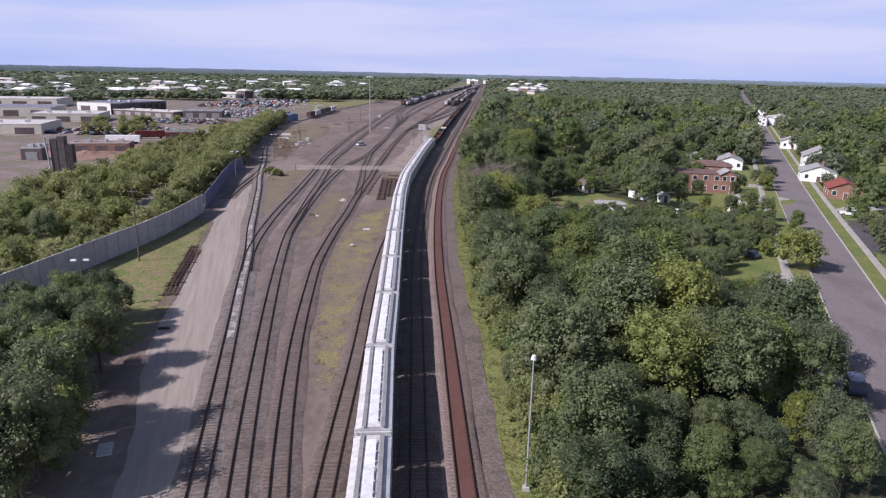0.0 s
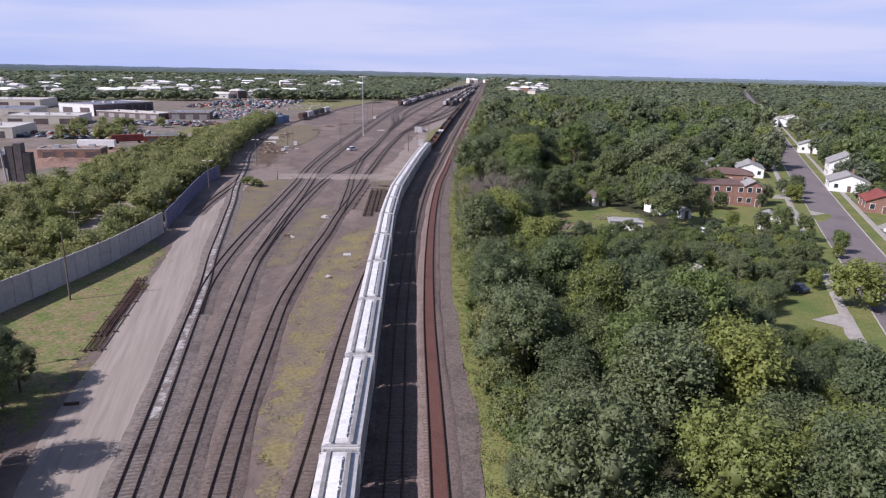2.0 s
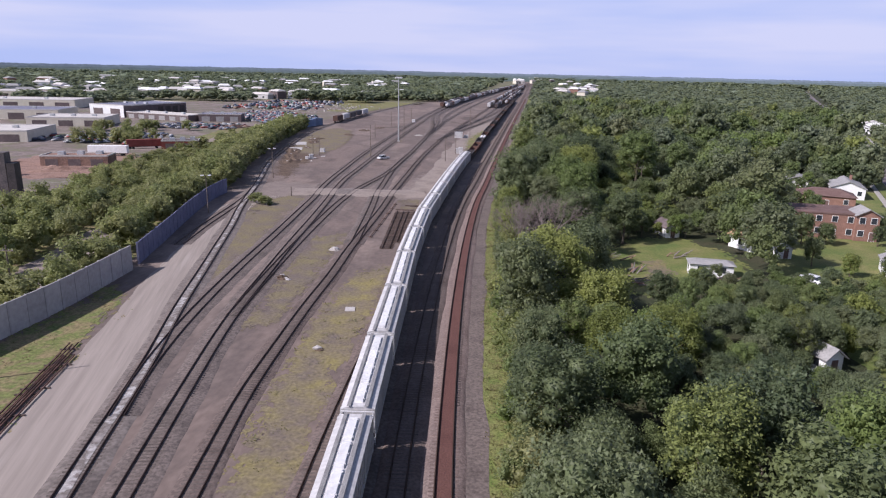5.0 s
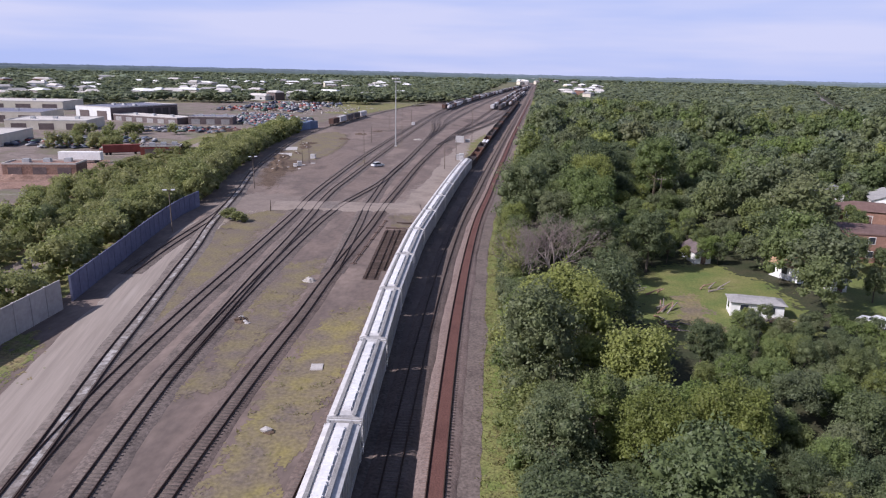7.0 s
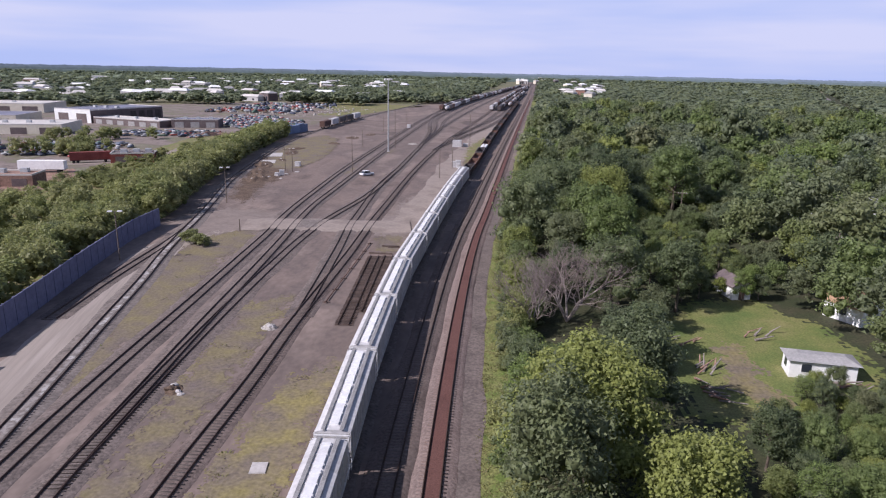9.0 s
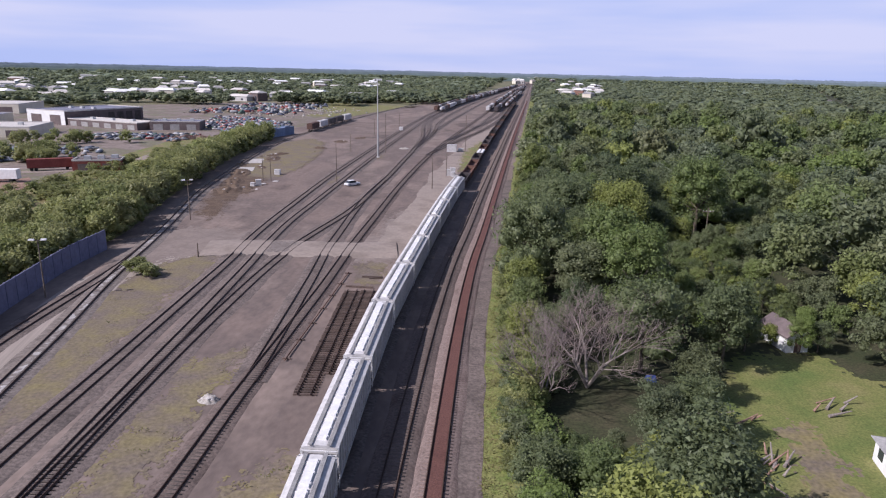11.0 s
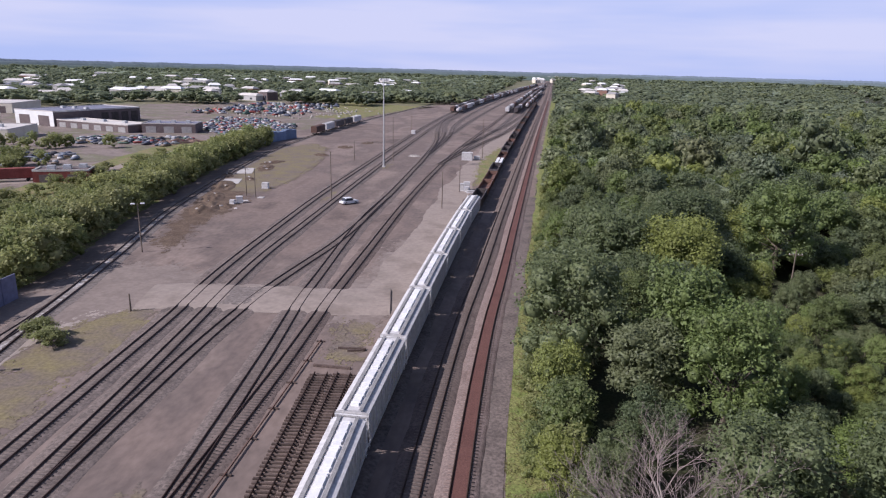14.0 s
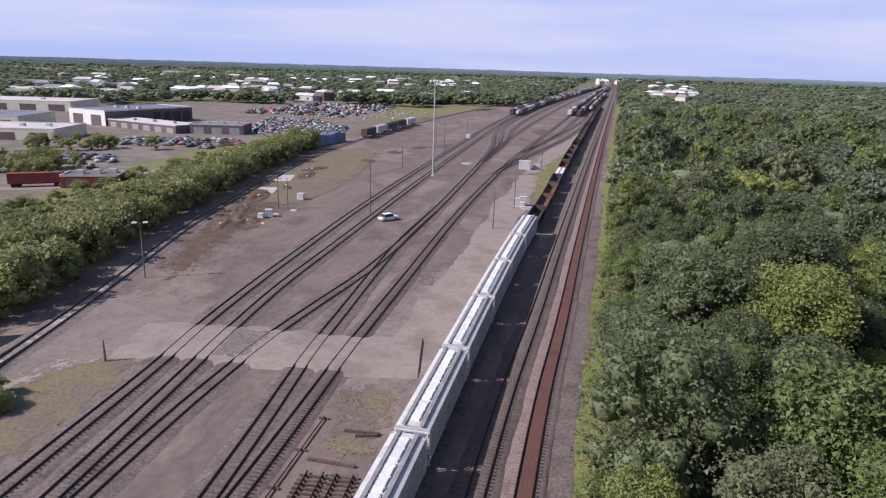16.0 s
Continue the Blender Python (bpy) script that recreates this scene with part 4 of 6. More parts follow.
for big in (True, False):
    for i in range(5200 if big else 30000):
        y = 36 + 610 * rng.uniform() ** 1.35
        x0 = float(np.interp(y, [p[1] for p in MAIN], [p[0] for p in MAIN])) + 8.0
        x = x0 + rng.uniform(0, 150 if y < 260 else 330)
        beside = x - street_x(y)
        if open_ground(x, y) or (beside > 5 and rng.uniform() < (0.93 if beside < 75 and y < 330 else 0.55)):
            continue
        s = growth(x, y)
        s = s * rng.uniform(1.2, 1.4) if big and s > 0.66 and rng.uniform() < 0.3 else s * rng.uniform(0.72, 1.02)
        if big and s < 0.9:
            continue
        if room(x, y, 4.6 * s):
            (near if (x - x0 < 42 or y < 135) and y < 290 and x < street_x(y) else mid).append((x, y, s))
order = list(rng.permutation(len(near)))
# every other near tree is a thing of its own; the rest stand joined
own = [near[i] for i in order if near[i][1] < 215][:150]
own += [near[i] for i in order if near[i][1] >= 215][:80]
taken = set(own)
spread(trees_main, own, rng)
rest = [p for p in near if p not in taken]
close_by = [p for p in mid if p[1] < 330 and p[0] < 110]
beyond = [p for p in mid if not (p[1] < 330 and p[0] < 110)]
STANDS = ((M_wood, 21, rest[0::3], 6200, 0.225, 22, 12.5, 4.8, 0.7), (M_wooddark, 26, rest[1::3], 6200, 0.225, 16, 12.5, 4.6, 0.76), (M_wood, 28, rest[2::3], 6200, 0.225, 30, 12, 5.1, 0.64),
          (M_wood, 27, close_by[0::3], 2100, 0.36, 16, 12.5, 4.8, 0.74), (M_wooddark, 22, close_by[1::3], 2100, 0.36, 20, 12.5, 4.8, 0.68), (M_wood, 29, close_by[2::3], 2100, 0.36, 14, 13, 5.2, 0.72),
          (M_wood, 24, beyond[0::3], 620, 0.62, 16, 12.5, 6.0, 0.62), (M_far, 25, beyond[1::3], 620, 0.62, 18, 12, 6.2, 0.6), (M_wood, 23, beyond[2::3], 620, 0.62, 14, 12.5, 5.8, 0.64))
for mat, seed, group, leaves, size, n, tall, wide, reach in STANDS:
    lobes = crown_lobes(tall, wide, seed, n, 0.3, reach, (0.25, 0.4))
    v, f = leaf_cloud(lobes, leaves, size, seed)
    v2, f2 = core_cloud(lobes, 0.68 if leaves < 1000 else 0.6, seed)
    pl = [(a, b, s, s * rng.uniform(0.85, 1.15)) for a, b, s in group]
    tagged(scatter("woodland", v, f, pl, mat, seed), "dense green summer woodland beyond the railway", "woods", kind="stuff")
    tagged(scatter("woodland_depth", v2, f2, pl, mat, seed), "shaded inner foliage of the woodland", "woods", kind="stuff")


def canopy(name, xs, ys, height, keep, cell_noise, label):
    """An uneven sheet of low foliage that fills the wood between its crowns."""
    gx, gy = np.meshgrid(xs, ys)
    h = np.array([height * (0.8 + 0.55 * noise.noise((x * cell_noise, y * cell_noise, 7.0)) + 0.35 * noise.noise((x * cell_noise * 2.7, y * cell_noise * 2.7, 3.0))) for x, y in zip(gx.ravel(), gy.ravel())])
    ok = np.array([keep(x, y) for x, y in zip(gx.ravel(), gy.ravel())]).reshape(gx.shape)
    i, j = np.nonzero(ok[:-1, :-1] & ok[1:, :-1] & ok[:-1, 1:] & ok[1:, 1:])
    w = len(xs)
    F = np.stack([i * w + j, i * w + j + 1, (i + 1) * w + j + 1, (i + 1) * w + j], 1)
    tagged(new(name, poly_mesh(name, np.column_stack([gx.ravel(), gy.ravel(), h]), F, M_canopy)), label, "woods", kind="stuff")


canopy("understory", np.arange(14, 400, 3.0), np.arange(262, 700, 3.0), 5.0, lambda x, y: x > float(np.interp(y, [p[1] for p in MAIN], [p[0] for p in MAIN])) + 11 and abs(x - street_x(y)) > 16 and not (x > 66 and y < 300) and not (x > street_x(y) and y < 360 and x < street_x(y) + 60),
       0.11, "leafy understory filling the wood between its crowns")

# places of the pale town buildings: x, y, width, depth, height
TOWN = []
trng = np.random.default_rng(19)
for i in range(150):
    if i < 112:
        d, ang = 760 + 900 * trng.uniform() ** 1.6, trng.uniform(-0.64, -0.12)
    elif i < 132:
        d, ang = trng.uniform(880, 1500), trng.uniform(0.105, 0.16)
    else:
        d, ang = trng.uniform(1900, 3000), trng.uniform(0.03, 0.12)
    x, y = d * math.sin(ang), 60 + d * math.cos(ang)
    if -215 < x < -100 and y < 760:
        continue
    TOWN.append((x, y, trng.uniform(9, 24 if i < 112 else 17), trng.uniform(8, 18), trng.uniform(4.5, 9) if i < 112 else trng.uniform(8, 13)))

# far woods to the horizon
far_l, far_r = [], []
for i in range(8600):
    d = 640 * (2480 / 640) ** rng.uniform(0, 1)
    a = rng.uniform(-0.85, 0.85)
    x, y = d * math.sin(a), d * math.cos(a)
    axis = 8 + 0.068 * (y - 335)
    s = rng.uniform(0.75, 1.2) * (1.0 if d < 2200 else 1.45)
    if any(abs(x - bx) < bw * 0.6 + 4 and by - 28 < y < by + 8 for bx, by, bw, _, _ in TOWN):
        continue
    if x > axis + 14 and abs(x - street_x(y)) > 12:
        far_r.append((x, y, s * (1.3 + d / 1800), s * 0.92))
    elif x < axis - 60 - 0.012 * y and (y > 800 or (x < -240 and y > 700) or (x < -330 and y > 620)) and rng.uniform() < (0.97 if d > 1100 else 0.8):
        far_l.append((x, y, s * (1.1 + d / 2200), s * 0.8))
for i in range(420):
    y = rng.uniform(740, 1020)
    x = 0.068 * (y - 335) - 75 - 0.012 * y - rng.uniform(0, 150)
    if x < -120 or y > 820:
        far_l.append((x, y, rng.uniform(1.2, 1.7), rng.uniform(0.75, 1.1)))
lobes = crown_lobes(11, 5.0, 31, 7, 0.3, 0.66)
v, f = core_cloud(lobes[:4], 1.0, 31)
v3, f3 = leaf_cloud(lobes, 40, 1.6, 31)
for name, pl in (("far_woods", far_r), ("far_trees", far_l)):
    tagged(scatter(name, v, f, pl, M_far, 33), "haze-tinted green tree cover reaching to the horizon", "woods", kind="stuff")
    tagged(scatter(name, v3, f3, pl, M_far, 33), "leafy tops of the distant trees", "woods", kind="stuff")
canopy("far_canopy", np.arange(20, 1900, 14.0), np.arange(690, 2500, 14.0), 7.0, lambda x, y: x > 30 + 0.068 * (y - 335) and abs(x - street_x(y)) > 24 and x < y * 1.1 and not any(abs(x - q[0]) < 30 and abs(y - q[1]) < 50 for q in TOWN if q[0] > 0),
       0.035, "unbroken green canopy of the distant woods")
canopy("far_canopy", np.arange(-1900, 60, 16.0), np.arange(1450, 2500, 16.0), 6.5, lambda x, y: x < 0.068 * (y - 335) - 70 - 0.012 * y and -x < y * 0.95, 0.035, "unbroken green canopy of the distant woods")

# the last belts of woodland before the horizon, haze painted in: bluer with distance
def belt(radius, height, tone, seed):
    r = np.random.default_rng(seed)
    m = material("haze_tinted_wood", [tone, tuple(c * 1.12 for c in tone)], 0.004, 0.03, 0.1)
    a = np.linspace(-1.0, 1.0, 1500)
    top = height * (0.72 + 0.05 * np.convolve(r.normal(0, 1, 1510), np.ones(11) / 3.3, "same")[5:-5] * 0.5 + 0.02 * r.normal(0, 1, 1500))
    V = np.concatenate([np.column_stack([np.sin(a) * radius, np.cos(a) * radius, np.zeros(1500)]), np.column_stack([np.sin(a) * (radius + 6), np.cos(a) * (radius + 6), top * 0.8]),
                        np.column_stack([np.sin(a) * (radius + 22), np.cos(a) * (radius + 22), top])])
    i = np.arange(1499)
    F = np.concatenate([np.stack([k * 1500 + i, k * 1500 + i + 1, (k + 1) * 1500 + i + 1, (k + 1) * 1500 + i], 1) for k in range(2)])
    tagged(new("backdrop", poly_mesh("backdrop", V, F, m)), "blue-green woods at the horizon, haze in their colour", "backdrop", kind="structure")


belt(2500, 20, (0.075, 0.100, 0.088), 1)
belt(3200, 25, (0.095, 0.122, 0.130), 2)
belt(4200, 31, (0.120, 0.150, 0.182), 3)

# low brush on the left of the yard
bush = [tree("bushy green shrub beside the yard", 4.2, 2.6, 41, M_brush, 2000, 0.21, 9, 0.15, "bush"), tree("pale green scrubby bush", 3.4, 2.2, 42, M_brush, 1700, 0.2, 8, 0.15, "bush")]
bush[0].matrix_basis = Matrix.Translation((-57, 219.5, 0)) @ Matrix.Diagonal((0.85, 0.85, 0.6, 1))
bush[1].matrix_basis = Matrix.Translation((-53.8, 217.5, 0)) @ Matrix.Diagonal((0.9, 0.9, 0.65, 1))


def wall_x(y):
    return float(np.interp(y, [60, 92, 106, 136, 158, 166, 206, 232, 240, 256, 291, 324, 363, 412, 440], [-66, -64, -62, -58, -58, -59.5, -68.5, -70.5, -70.5, -73.5, -82, -87.6, -93.3, -98.5, -101]))


BARE = [(-66, 146), (-76, 150), (-82, 192), (-75, 195), (-69, 168)]
brush, low_brush = [], []
y = 95.0
while y < 440:
    limit = float(np.interp(y, [95, 160, 215, 235, 262, 300, 330, 395, 440], [-100, -104, -108, -112, -120, -124, -126, -128, -118]))
    x = wall_x(y) - (3.6 if y > 236 else 4.2)
    while x > limit:
        px, py = x + rng.uniform(-1.6, 1.6), y + rng.uniform(-2, 2)
        inner = wall_x(y) - x
        if inside(px, py, BARE):
            pass
        elif y > 236 and inner < 13:
            s = rng.uniform(1.2, 1.6)
            brush.append((px, py, s, s * rng.uniform(0.85, 1.1)))
        elif 166 < y <= 236 and inner < 9:
            s = rng.uniform(1.05, 1.4)
            brush.append((px, py, s, s))
        elif y > 250 and (inner > 17 or rng.uniform() < 0.5):
            if rng.uniform() < 0.6:
                s = rng.uniform(0.45, 0.95)
                low_brush.append((px, py, s * 1.2, s * 0.75))
        elif rng.uniform() < 0.9:
            s = rng.choice([0.6, 0.8, 1.0, 1.2]) * rng.uniform(0.85, 1.1) * (0.75 if y < 135 else 1)
            brush.append((px, py, s, s * rng.uniform(0.8, 1.2)))
        x -= 3.9
    y += 3.9
# trees among the parked wrecks of the works
brush += [(-165 + rng.uniform(-14, 14), 345 + rng.uniform(-14, 10), rng.uniform(1.0, 1.5), rng.uniform(0.9, 1.3)) for i in range(16)]
brush += [(-178 + rng.uniform(-26, 20), 398 + rng.uniform(-10, 12), rng.uniform(0.8, 1.4), rng.uniform(0.8, 1.2)) for i in range(14)]
tagged(patch("scrub_ground", [(wall_x(q) - 2, q) for q in range(92, 441, 12)] + [(wall_x(q) - 46, q) for q in range(440, 91, -12)], 0.035, M_weeds, 0.3, 46), "rough straw and green grass under the scrub", "grass", kind="structure")
spread(trees_main[3:], [(wall_x(q) - rng.uniform(9, 36), q, rng.uniform(0.4, 0.55)) for q in rng.uniform(110, 235, 10)], rng)
for k, pl in enumerate((brush[0::3], brush[1::3], brush[2::3], low_brush)):
    lobes = crown_lobes(5.4, 2.5, 44 + k, 12, 0.12, 0.7, (0.26, 0.42))
    v, f = leaf_cloud(lobes, 620, 0.29, 44 + k)
    v2, f2 = core_cloud(lobes[:7], 0.74, 44 + k)
    tagged(scatter("scrub", v, f, pl, M_brush, 45 + k), "dense pale green scrub behind the barrier wall", "bushes", kind="stuff")
    tagged(scatter("scrub_depth", v2, f2, pl, M_brush, 45 + k), "shaded inner foliage of the scrub", "bushes", kind="stuff")
corner = []
for i in range(52):
    x, y = rng.uniform(-64, -32), rng.uniform(40, 87)
    if x < -31.0 - (y - 46) * 0.26:
        corner.append((x, y, rng.uniform(0.62, 0.78) * (1.12 - (y - 44) * 0.008)))
corner += [(rng.uniform(-47, -36) - (q - 46) * 0.18, q, rng.uniform(0.6, 0.75)) for q in np.linspace(46, 80, 14)]
spread([trees_main[1], trees_main[3], trees_main[0]], [(x, y, s * 0.98) for x, y, s in corner], rng)
edge_bushes = [(float(np.interp(y, [p[1] for p in MAIN], [p[0] for p in MAIN])) + rng.uniform(6.6, 8.4), y, rng.uniform(0.45, 0.85)) for y in np.linspace(50, 290, 40)]
spread(bush, edge_bushes, rng)
shrubs = []
for i in range(420):
    y = 44 + 400 * rng.uniform() ** 1.4
    s = rng.uniform(0.35, 0.8) * (1.0 if i % 3 else 1.35)
    shrubs.append((float(np.interp(y, [p[1] for p in MAIN], [p[0] for p in MAIN])) + (rng.uniform(7.6, 11.5) if i % 3 == 0 else rng.uniform(6.2, 9.0)), y, s, s * rng.uniform(0.8, 1.2)))
for k, mat in enumerate((M_wood, M_brush)):
    lobes = crown_lobes(5.2, 2.6, 54 + k, 12, 0.1, 0.7, (0.26, 0.42))
    v, f = leaf_cloud(lobes, 1100, 0.21, 54 + k)
    v2, f2 = core_cloud(lobes[:7], 0.72, 54 + k)
    tagged(scatter("edge_shrubs", v, f, shrubs[k::2], mat, 55 + k), "leafy green shrubs along the edge of the wood", "bushes", kind="stuff")
    tagged(scatter("shrub_depth", v2, f2, shrubs[k::2], mat, 55 + k), "shaded inner foliage of the shrubs", "bushes", kind="stuff")
deads = dead_tree(12.5, 6, 3)
deads.matrix_basis = Matrix.Translation((15.5, 184, 0)) @ Matrix.Diagonal((1.6, 1.6, 1.12, 1))
copy_thing(deads, Matrix.LocRotScale((9.8, 178.5, 0), Euler((0, 0, 2)), Vector((0.6, 0.6, 0.95))))


# ---------------------------------------------------------------- barrier walls
def barrier(points, height, mat, label, step):
    q, t = glide(points, step)
    w = thing("barrier_wall", label, "wall", "", "structure")
    bm = bmesh.new()
    box(bm, -0.09, 0.09, 0.02, step - 0.02, 0.0, height)
    panel = mesh_of("panel", bm, mat)
    bm = bmesh.new()
    box(bm, -0.17, 0.17, -0.13, 0.13, 0.0, height + 0.08)
    post = mesh_of("post", bm, mat)
    for i in range(len(q) - 1):
        d = q[i + 1] - q[i]
        m = Matrix.LocRotScale((q[i, 0], q[i, 1], 0), Euler((0, 0, math.atan2(d[1], d[0]) - math.pi / 2)), None)
        shared("panel", panel, w, m)
        shared("post", post, w, m)
    return w


barrier([(-66, 70), (-63.8, 92), (-61.8, 106), (-57.8, 136), (-57.8, 160)], 4.5, M_wall, "pale grey concrete panel barrier wall", 3.3)
barrier([(-58.5, 162), (-62, 180), (-67, 205), (-69.6, 222), (-70, 234)], 4.0, M_bluewall, "slate blue panel barrier wall, its shade in the panel colour", 3.0)



# ---------------------------------------------------------------- yard ground details
def offset(points, d, step=4.0):
    """A line parallel to another, d metres to its right."""
    q, t = glide(points, step)
    return [(float(a + d * c), float(b - d * e)) for (a, b), (e, c) in zip(q, t)]


tagged(ribbon("level_crossing", [(-52, 237), (-45, 238.3), (-30, 239.2), (-20, 240), (-13.5, 241)], 6.0, 0.318, M_cross, 0.25, 14, edge_z=0.05), "pale dusty dirt crossing over the yard tracks", "crossing", kind="structure")
tagged(fade_patch("stained_dirt", [(-39, 235), (-34.8, 235), (-35.5, 243), (-40, 243)], 0.326, M_gravel, 0.3, 1.0, 15), "dark stained gravel on the crossing", "gravel", kind="structure")
tagged(fade_patch("pale_dust", [(-67, 224), (-58, 222), (-52, 231), (-44, 233), (-41, 244), (-48, 250), (-60, 254), (-68, 250), (-71, 238)], 0.058, M_dust, 0.3, 3.6, 16), "pale dust spread over the yard dirt", "ground", kind="structure")
tagged(fade_patch("pale_dust", [(-21, 231), (-12.5, 230), (-11.8, 262), (-14, 285), (-19, 275), (-22, 250)], 0.059, M_dust, 0.3, 3.2, 17), "pale dust spread over the yard dirt", "ground", kind="structure")
WEEDS = [
    ("weedy_strip", M_yellow, [(-11.8, 68), (-15.5, 76), (-18.3, 100), (-20.4, 122), (-20.6, 148), (-18.2, 163), (-13.5, 168), (-12.8, 150), (-13.2, 126), (-12.6, 100)]),
    ("weedy_strip", M_dry, [(-41.0, 150), (-46.5, 168), (-51.5, 190), (-56, 208), (-48, 213), (-43.8, 196), (-42.4, 175)]),
    ("weedy_patch", M_dry, [(-50.5, 232), (-46, 231), (-44.6, 214), (-49, 206), (-56, 212), (-56, 223)]),
    ("weedy_strip", M_dry, [(-25.7, 138), (-29, 134), (-31.6, 160), (-32.2, 186), (-27.4, 190), (-25.7, 160)]),
    ("grass_bank", M_weeds, [(-54, 88), (-38.5, 78), (-40.5, 92), (-44.5, 109), (-50.8, 143), (-56.4, 150), (-57.2, 136), (-60.6, 110), (-62.6, 94)]),
    ("weedy_patch", M_dry, [(-18.5, 219), (-15, 219), (-14.4, 231), (-19, 232)]),
    ("weedy_patch", M_dry, [(-42.5, 378), (-39, 377), (-38.5, 388), (-42.3, 389)]),
    ("weedy_patch", M_dry, [(-46, 316), (-41, 313), (-40.5, 325), (-45.5, 330)]),
    ("weedy_bank", M_dry, [(-66, 322), (-63, 345), (-66, 385), (-74, 430), (-86, 445), (-95, 420), (-89, 380), (-83, 345), (-76, 325)]),
    ("weedy_patch", M_weeds, [(-6, 350), (-2.5, 350), (4, 440), (0, 455), (-7, 400)]),
]
tagged(fade_patch("rutted_soil", [(-61, 262), (-65, 284), (-65, 296), (-67, 303), (-66, 313), (-75, 314), (-75, 298), (-71, 283), (-66, 266)], 0.056, M_heap, 0.3, 2.6, 18), "dark brown rutted soil beside the track", "ground", kind="structure")
tagged(fade_patch("disturbed_soil", [(-70, 286), (-64.5, 298), (-66, 315), (-75, 338), (-84, 345), (-80, 318)], 0.05, M_heap, 0.5, 3.0, 19), "disturbed dark brown soil beside the track", "ground", kind="structure")
for k, (name, mat, outline) in enumerate(WEEDS):
    tagged(fade_patch(name, outline, 0.060 + 0.002 * k, mat, 0.22 if k < 6 else 0.5, 2.2, 20 + k), "dry yellow-green weeds growing through the dirt", "weeds", kind="structure")


def tuft_mesh(seed, blades=9, h=0.17):
    rng = np.random.default_rng(seed)
    V = []
    for i in range(blades):
        a, r = rng.uniform(0, 6.28), rng.uniform(0, 0.28)
        b = np.array((math.cos(a) * r, math.sin(a) * r, 0))
        lean = np.array((math.cos(a), math.sin(a), 0)) * rng.uniform(0.05, 0.3)
        side = np.array((-math.sin(a), math.cos(a), 0)) * 0.07
        hh = h * rng.uniform(0.5, 1.1)
        V += [b - side, b + side, b + lean + side * 0.5 + (0, 0, hh), b + lean - side * 0.5 + (0, 0, hh)]
    return np.array(V), np.arange(blades * 4).reshape(-1, 4)


tufts = []
for k, (name, mat, outline) in enumerate(WEEDS):
    xs, ys = [p[0] for p in outline], [p[1] for p in outline]
    dense = 0.5 if k == 4 else 0.3 if k == 0 else 0.1
    for i in range(int((max(xs) - min(xs)) * (max(ys) - min(ys)) * dense)):
        x, y = rng.uniform(min(xs), max(xs)), rng.uniform(min(ys), max(ys))
        if inside(x, y, outline) and noise.noise((x * 0.22, y * 0.12, k)) > -0.12:
            s = rng.uniform(0.6, 1.5)
            tufts.append((x, y, s, s * rng.uniform(0.5, 1.1)))
for i in range(2600):
    y = rng.uniform(45, 300)
    tufts.append((float(np.interp(y, [p[1] for p in MAIN], [p[0] for p in MAIN])) + rng.uniform(3.9, 7.6), y, rng.uniform(0.7, 1.5), rng.uniform(0.5, 1.3)))
v, f = tuft_mesh(5)
tagged(scatter("weeds", v, f, tufts, M_grass, 6), "tufts of dry yellow and green weeds", "weeds", kind="stuff")


# ---------------------------------------------------------------- loose track material
def rail_stack(a, b, count, gap, label):
    """Loose rails laid side by side on sleepers."""
    s = thing("rail_stack", label, "rails")
    a, b = Vector((*a, 0)), Vector((*b, 0))
    ln = (b - a).length
    s.matrix_basis = Matrix.LocRotScale(a, Euler((0, 0, math.atan2((b - a).y, (b - a).x) - math.pi / 2)), None)
    for k in range(count):
        bm = bmesh.new()
        x = (k - (count - 1) / 2) * gap
        box(bm, x - 0.06, x + 0.06, 0.3 * (k % 3), ln - 0.7 * (k % 2), 0.2, 0.36, 0.02)
        part("rail", bm, M_ruststeel, s)
    for y in np.arange(0.8, ln, 6.0):
        bm = bmesh.new()
        box(bm, -gap * count / 2 - 0.3, gap * count / 2 + 0.3, y - 0.12, y + 0.12, 0.03, 0.2)
        part("bearer", bm, M_oldtie, s)
    return s


rail_stack((-41.6, 96.5), (-47.4, 124), 4, 0.62, "rusty loose rails stacked on the grassy bank")
rail_stack((-43.0, 101), (-48.6, 127), 3, 0.5, "rusty loose rails stacked on the grassy bank")
rail_stack((-21.0, 187), (-20.6, 224), 1, 0.5, "single long rusty rail lying on the dirt")

bm = bmesh.new()
box(bm, -1.3, 1.3, -0.12, 0.12, 0.06, 0.22, 0.012)
OLD_TIE = mesh_of("tie", bm, M_oldtie)


def track_panel(a, b):
    p = thing("track_panel", "prefabricated section of old dark track lying on the ground", "track", "old track panels")
    a, b = Vector((*a, 0)), Vector((*b, 0))
    ln = (b - a).length
    p.matrix_basis = Matrix.LocRotScale(a, Euler((0, 0, math.atan2((b - a).y, (b - a).x) - math.pi / 2)), None)
    r = random.Random(ln)
    y = 0.3
    while y < ln:
        shared("tie", OLD_TIE, p, Matrix.LocRotScale((r.uniform(-0.06, 0.06), y, 0), Euler((0, 0, r.gauss(0, 0.02))), None))
        y += 0.62
    for s in (-0.75, 0.75):
        bm = bmesh.new()
        box(bm, s - 0.065, s + 0.065, 0, ln, 0.22, 0.25)
        box(bm, s - 0.036, s + 0.036, 0, ln, 0.25, 0.40)
        part("rail", bm, M_rail, p)
    return p


track_panel((-16.3, 178.5), (-18.0, 214.6))
track_panel((-14.0, 184), (-15.3, 214.8))


